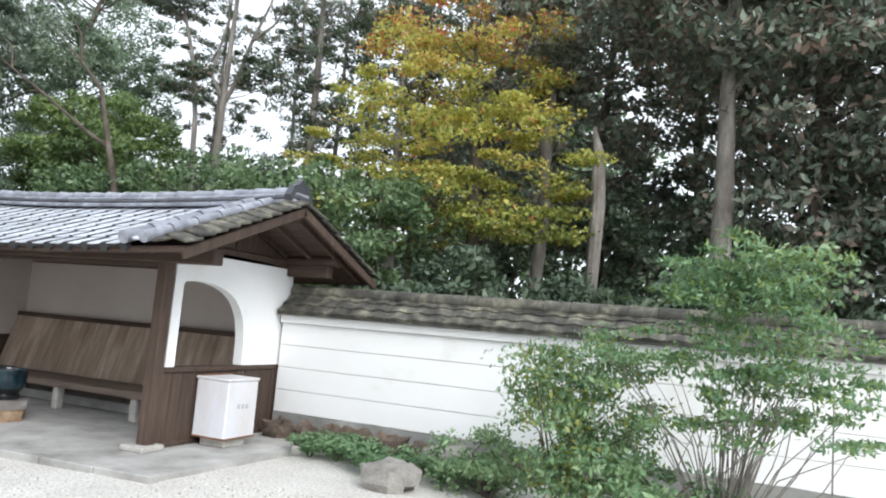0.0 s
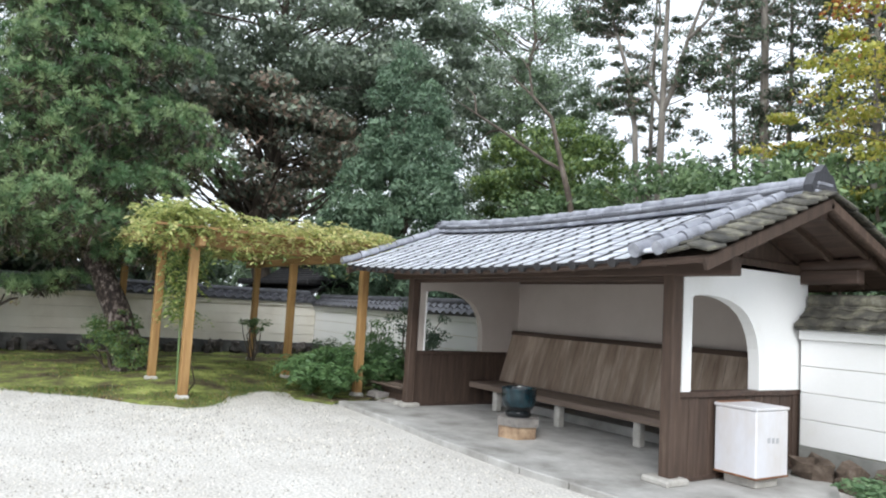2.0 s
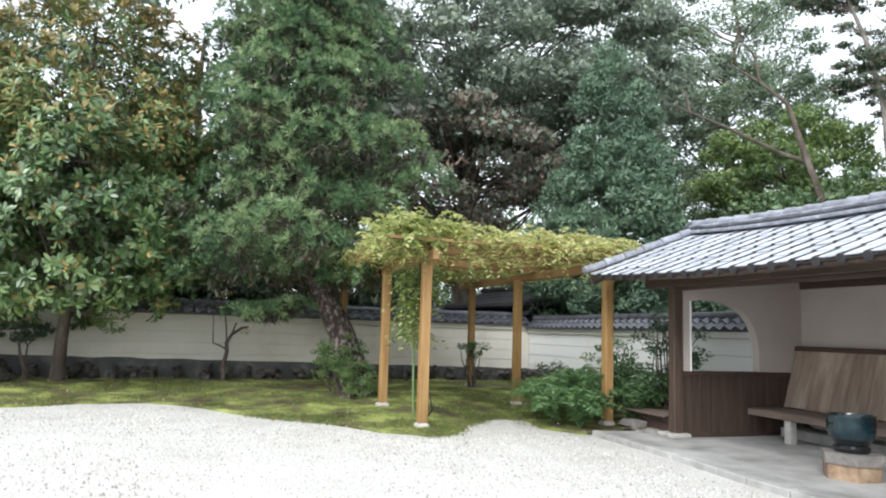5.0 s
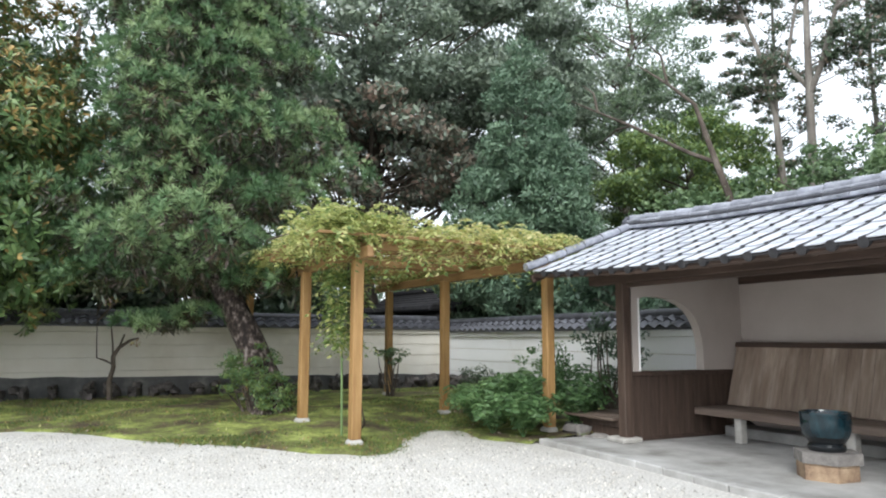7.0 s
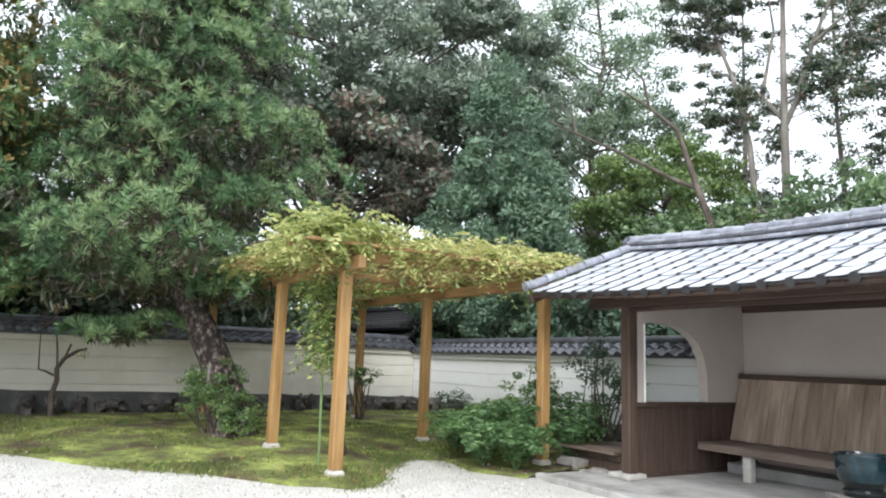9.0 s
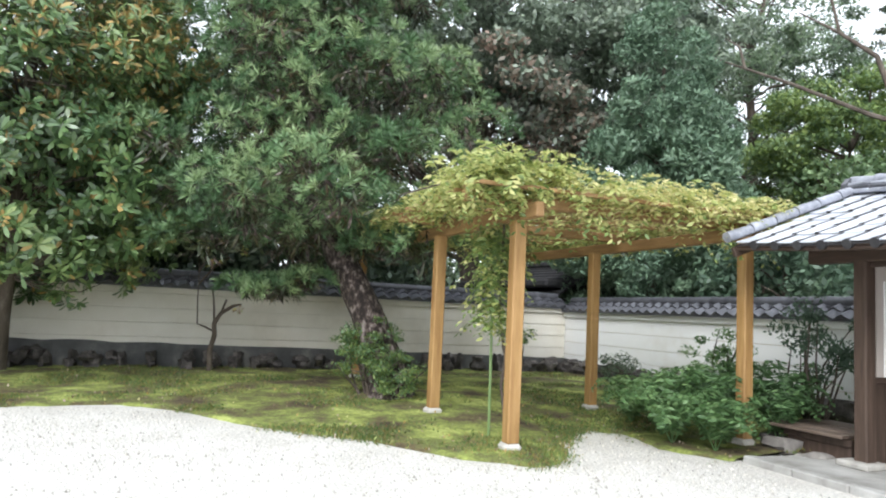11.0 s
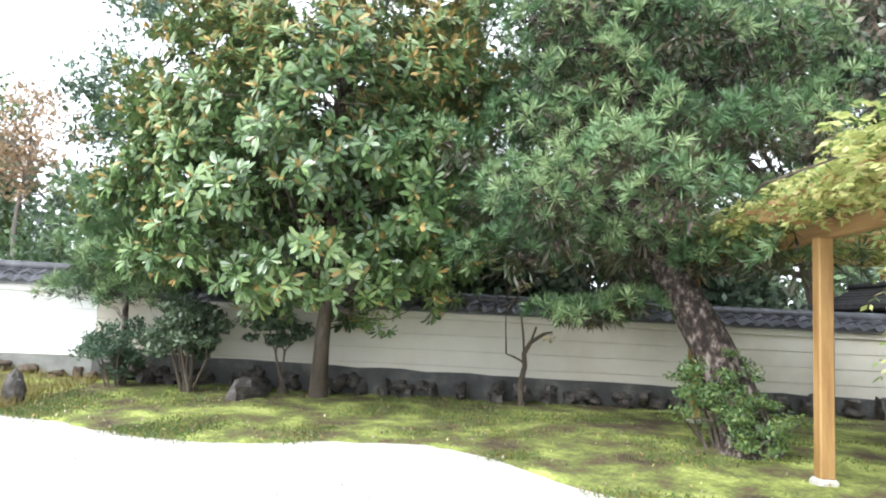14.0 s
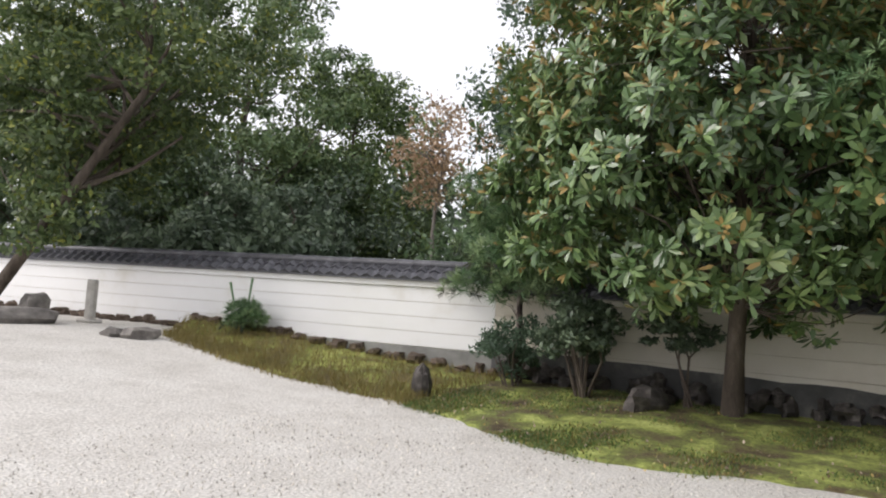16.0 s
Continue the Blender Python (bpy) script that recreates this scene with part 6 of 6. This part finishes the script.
# small crooked bare tree on the moss
def crooked(x, y, z):
    e = thing("plum_sapling", "small crooked dark sapling almost bare of leaves", "tree", at=(x, y, z))
    t = Shape().tube([(0, 0, -0.03), (0.0, -0.02, 0.35), (0.02, 0.04, 0.62), (0.0, 0.02, 0.82), (0.02, 0.12, 1.0), (0.04, 0.32, 1.14), (0.03, 0.46, 1.18)], [0.05, 0.045, 0.042, 0.04, 0.034, 0.028, 0.012], 8)
    part("trunk", t, BARK, e, smooth=True)
    for q in ([(0, 0.02, 0.68), (0.02, -0.14, 0.76), (0.0, -0.26, 0.80), (0.02, -0.28, 1.15), (0.0, -0.30, 1.9), (0.02, -0.26, 2.5)], [(0.0, 0.02, 0.85), (0.02, 0.0, 1.1), (0, -0.04, 1.4)], [(0.02, 0.12, 1.0), (0.04, 0.2, 1.25)], [(0.0, -0.28, 1.5), (0.05, -0.05, 1.8), (0.0, 0.2, 2.0)], [(0.0, -0.29, 1.7), (0.02, -0.1, 2.2), (0.02, 0.1, 2.6)]):
        part("branch", Shape().tube(q, [0.02, 0.018, 0.014, 0.010, 0.007, 0.004][: len(q)], 5, caps=False), BARK, e, smooth=True)
    b = many(10, 0, 0.05, 2.2, 0.3, 0.5, 0.5, 0.13, 11) + [(0.03, 0.4, 1.1, 0.15, 0.15, 0.08)]
    pts, way = blob_points(b, 16, 12)
    part("foliage", leaf_mesh("foliage", pts, 0.08, [LEAF_ORANGE, LEAF_WISTERIA], 0.55, 0.3, (np.arange(len(pts)) % 2), way, seed=13), LEAF_ORANGE, e)


crooked(-19.5, 0.13, gz(-19.5, 0.13))

# wisteria over the pergola
wr = np.random.default_rng(61)
wis = thing("wisteria", "yellowing wisteria spread over the pergola, trailing down one post", "climbing plant", at=(-12.95, 2.62, gz(-13.2, 2.9)))
pts, way = [], []


def pinnate(p, d, n=6, step=0.055, side=0.05):
    """Leaflets in pairs along a drooping stalk."""
    d = np.array(d, float); d /= np.linalg.norm(d)
    s_ = np.cross(d, (0, 0, 1)); s_ /= np.linalg.norm(s_) + 1e-9
    for i in range(n):
        c = np.array(p) + d * step * (i + 1) - np.array([0, 0, 0.012 * i * i * 0.4])
        for k in (-1, 1):
            pts.append(c + s_ * k * side); way.append(s_ * k * 2 + d * 0.6 - np.array([0, 0, 0.4]))


for i in range(5600):
    u, v = wr.uniform(), wr.uniform()
    x, y = -18.15 + 5.75 * u, 2.1 + 3.95 * v
    e_ = min(u, 1 - u, v, 1 - v)
    if wr.uniform() > 0.35 + 0.65 * (e_ < 0.12) or (e_ > 0.15 and wr.uniform() < 0.3):
        continue
    z = PTOP + 0.34 + abs(wr.normal(0, 0.09)) + (0.14 if (u > 0.8 and v < 0.25) else 0) - (0.15 * wr.uniform() if e_ < 0.06 else 0)
    a = wr.uniform(0, 2 * math.pi)
    pinnate((x, y, z), (math.cos(a), math.sin(a), wr.normal(0.1, 0.5)), 6, 0.042, 0.036)
for i in range(170):
    t = wr.uniform()
    x, y, z = -13.15 - 0.25 * wr.uniform(), 2.62 + wr.normal(0, 0.13), 2.35 - 1.1 * t ** 1.2
    a = wr.uniform(0, 2 * math.pi)
    pinnate((x, y, z), (math.cos(a), math.sin(a), -0.5), 5)
for i in range(210):
    x, y = -12.85 + wr.normal(0, 0.3), 2.35 + wr.normal(0, 0.25)
    a = wr.uniform(0, 2 * math.pi)
    pinnate((x, y, PTOP + 0.14 + 0.42 * wr.uniform()), (math.cos(a), math.sin(a), wr.normal(0.0, 0.5)), 6, 0.042, 0.036)
for i in range(26):
    x, y = -12.6 + wr.normal(0, 0.12), 2.2 + 3.6 * wr.uniform()
    pinnate((x, y, PTOP + 0.2 - 0.25 * wr.uniform()), (0.5, wr.normal(0, 0.7), -0.7), 5)
ob = part("foliage", leaf_mesh("foliage", pts, 0.085, [LEAF_WISTERIA, LEAF_LIGHT], 0.4, 0.15, (wr.uniform(size=len(pts)) < np.where(np.array(pts)[:, 2] < 2.3, 0.65, 0.14)).astype(int), np.array(way), seed=62), LEAF_WISTERIA, wis)
ob.location = -Vector(wis.location)
gx, gy = -13.35, 2.85
g0 = gz(gx, gy)
child("vine_stem", Shape().tube([(gx, gy, g0 - 0.03), (gx + 0.05, gy - 0.02, g0 + 0.15), (gx - 0.08, gy - 0.03, 0.6), (gx + 0.04, gy - 0.05, 0.9), (gx - 0.05, gy - 0.1, 1.4), (gx + 0.08, gy - 0.15, 2.0), (gx + 0.2, gy - 0.2, 2.55)], [0.022, 0.02, 0.017, 0.016, 0.015, 0.014, 0.01], 6), BARK, wis, smooth=True)
child("vine_stem", Shape().tube([(gx, gy, g0), (gx + 0.22, gy + 0.06, g0 + 0.2), (gx + 0.3, gy - 0.05, 0.6)], [0.016, 0.013, 0.006], 6), BARK, wis, smooth=True)
for k in range(14):
    y0 = 2.2 + 0.27 * k
    child("runner", Shape().tube([(-18.0 + wr.uniform(0, 1), y0, PTOP + 0.36), (-16.2, y0 + wr.normal(0, 0.25), PTOP + 0.40), (-14.4, y0 + wr.normal(0, 0.25), PTOP + 0.38), (-12.6, y0 + wr.normal(0, 0.15), PTOP + 0.37)], [0.012, 0.014, 0.012, 0.006], 5, caps=False), BARK, wis)
stake = tagged(part("bamboo_stake", Shape().tube([(0, 0, -0.05), (0.06, -0.04, 0.9), (0.11, -0.08, 1.75)], [0.017, 0.016, 0.014], 8), GREEN_BAMBOO, smooth=True), "green bamboo stake supporting the wisteria stem", "stake")
stake.location = (gx - 0.15, gy - 0.12, g0)

# big bush in front of the right-hand wall
shrub("indigo_bush", "tall airy bush with fresh green compound leaves", -0.75, 6.1, many(95, 0.15, 0, 1.45, 1.3, 0.7, 0.65, 0.24, 21, 0.3) + many(55, 0.1, 0, 2.2, 0.75, 0.5, 0.42, 0.22, 22, 0.35), 72, 0.062, [LEAF_FRESH, LEAF_LIGHT], 501, z=0.0, stems=60, stem_r=0.005, bark=BARK_PALE, shell=0.05, aspect=0.42)
shrub("indigo_bush", "dense drooping bush with yellowing leaves before the wall", -2.05, 6.3, many(120, 0.1, 0, 0.95, 0.75, 0.6, 0.8, 0.24, 23, 0.5), 80, 0.06, [LEAF_FRESH, LEAF_OLIVE], 502, z=0.0, stems=16, stem_r=0.008, shell=0.1, aspect=0.42, droop=0.5)
shrub("indigo_bush", "drooping leafy bush overhanging the gravel edge", -2.9, 6.7, many(34, 0, 0, 0.35, 0.7, 0.5, 0.35, 0.2, 24, 0.5), 90, 0.06, [LEAF_MID, LEAF_FRESH], 503, z=0.0, stems=10, shell=0.15)
shrub("indigo_bush", "leafy lower skirt of bushes before the wall", -1.3, 5.9, many(40, 0, 0, 0.45, 0.9, 0.5, 0.4, 0.22, 27, 0.5), 75, 0.07, [LEAF_FRESH, LEAF_MID], 506, z=0.0, stems=10, shell=0.15)
for k in range(9):
    fern("low_fern", "bright green low fern at the wall foot", -5.1 + 0.27 * k + fr2.normal(0, 0.05), 7.0 + fr2.normal(0, 0.16), 16, 0.34, 0.26, 520 + k, LEAF_FRESH, 0.06, group="low ferns along the wall")
wire = Shape().tube([(0.15, 7.6, 0.0), (0.15, 7.6, 1.3)], 0.008, 6)
tagged(part("thin_stake", wire, BARK_PALE), "thin grey metal stake at the wall", "stake")

# grass and moss tufts
def blades(name, label, spots, height, mats, seed, width=0.008):
    r = np.random.default_rng(seed)
    n = len(spots)
    p = np.asarray(spots, float)
    lean = r.normal(0, 0.35, (n, 2)); h = height * r.uniform(0.5, 1.2, n)
    tip = p + np.stack([lean[:, 0] * h, lean[:, 1] * h, h], 1)
    a = r.uniform(0, 6.28, n)
    sd = np.stack([np.cos(a), np.sin(a), np.zeros(n)], 1) * width
    v = np.stack([p - sd, p + sd, tip], 1).reshape(-1, 3)
    ob = new(name, raw_mesh(name, v, np.arange(3 * n), 3, mats, (r.uniform(size=n) < 0.3).astype(int) if len(mats) > 1 else None))
    return tagged(ob, label, "grass", kind="stuff")


r7 = np.random.default_rng(71)
idx = r7.integers(0, len(BANK), 180000)
sp_ = BANK[idx] + np.concatenate([r7.normal(0, 0.09, (180000, 2)), np.full((180000, 1), -0.005)], 1)
keep = np.array([noise.noise((x * 0.9, y * 0.9, 5)) for x, y, _ in sp_]) + r7.normal(0, 0.1, len(sp_)) > 0.1
far_ = sp_[:, 1] < -6.5
blades("moss_tufts", "short yellow-green grass and moss tufts on the bank", sp_[keep & ~far_], 0.036, [GRASS, STRAW], 72, 0.009)
blades("dry_grass", "straw-coloured thin grass along the far wall", sp_[far_ & (r7.uniform(size=len(sp_)) < 0.25)], 0.14, [STRAW], 73, 0.006)

# fallen leaves on the moss, too many to count
r6 = np.random.default_rng(91)
pick = BANK[r6.integers(0, len(BANK), 1600)] + np.concatenate([r6.normal(0, 0.1, (1600, 2)), np.full((1600, 1), 0.02)], 1)
tagged(new("fallen_leaves", leaf_mesh("fallen_leaves", pick, 0.042, [LEAF_RUSTY, LEAF_WISTERIA, BENCH_WOOD], 0.55, 0.0, np.minimum(r6.integers(0, 5, 1600), 2), None, flat=0.2, seed=92)), "dry fallen leaves scattered over the moss", "leaves", kind="stuff")

# loose gravel, too many to count
r8 = np.random.default_rng(81)
n8 = 48000
gx_ = r8.uniform(-17.0, -1.0, n8); gy_ = r8.uniform(-9.0, 5.6, n8)
ok = np.ones(n8, bool)
bx = BANK[::3, :2]
cell = {(round(x / 0.3), round(y / 0.3)) for x, y in bx}
ok &= np.array([(round(x / 0.3), round(y / 0.3)) not in cell for x, y in zip(gx_, gy_)])
ok &= ~((gy_ > 4.55) & (gx_ < -5.4))
gx_, gy_ = gx_[ok], gy_[ok]
m8 = len(gx_)
s8 = r8.uniform(0.006, 0.016, m8)
a8 = r8.uniform(0, 6.28, m8)
c8 = np.stack([gx_, gy_, np.zeros(m8)], 1)
ring = [np.stack([np.cos(a8 + k * 1.571) * s8 * (1.3 if k % 2 else 0.9), np.sin(a8 + k * 1.571) * s8 * (1.3 if k % 2 else 0.9), np.full(m8, -0.006)], 1) for k in range(4)]
topv = np.stack([r8.normal(0, 0.003, m8), r8.normal(0, 0.003, m8), s8 * 0.9 + 0.008], 1)
v8 = np.stack([c8 + q for q in ring] + [c8 + topv], 1).reshape(-1, 3)
l8 = (np.arange(m8)[:, None] * 5 + np.array([0, 1, 4, 1, 2, 4, 2, 3, 4, 3, 0, 4])[None]).ravel()
tagged(new("loose_gravel", raw_mesh("loose_gravel", v8, l8, 3, [PEBBLE])), "loose pale gravel stones strewn over the court", "gravel", kind="stuff")
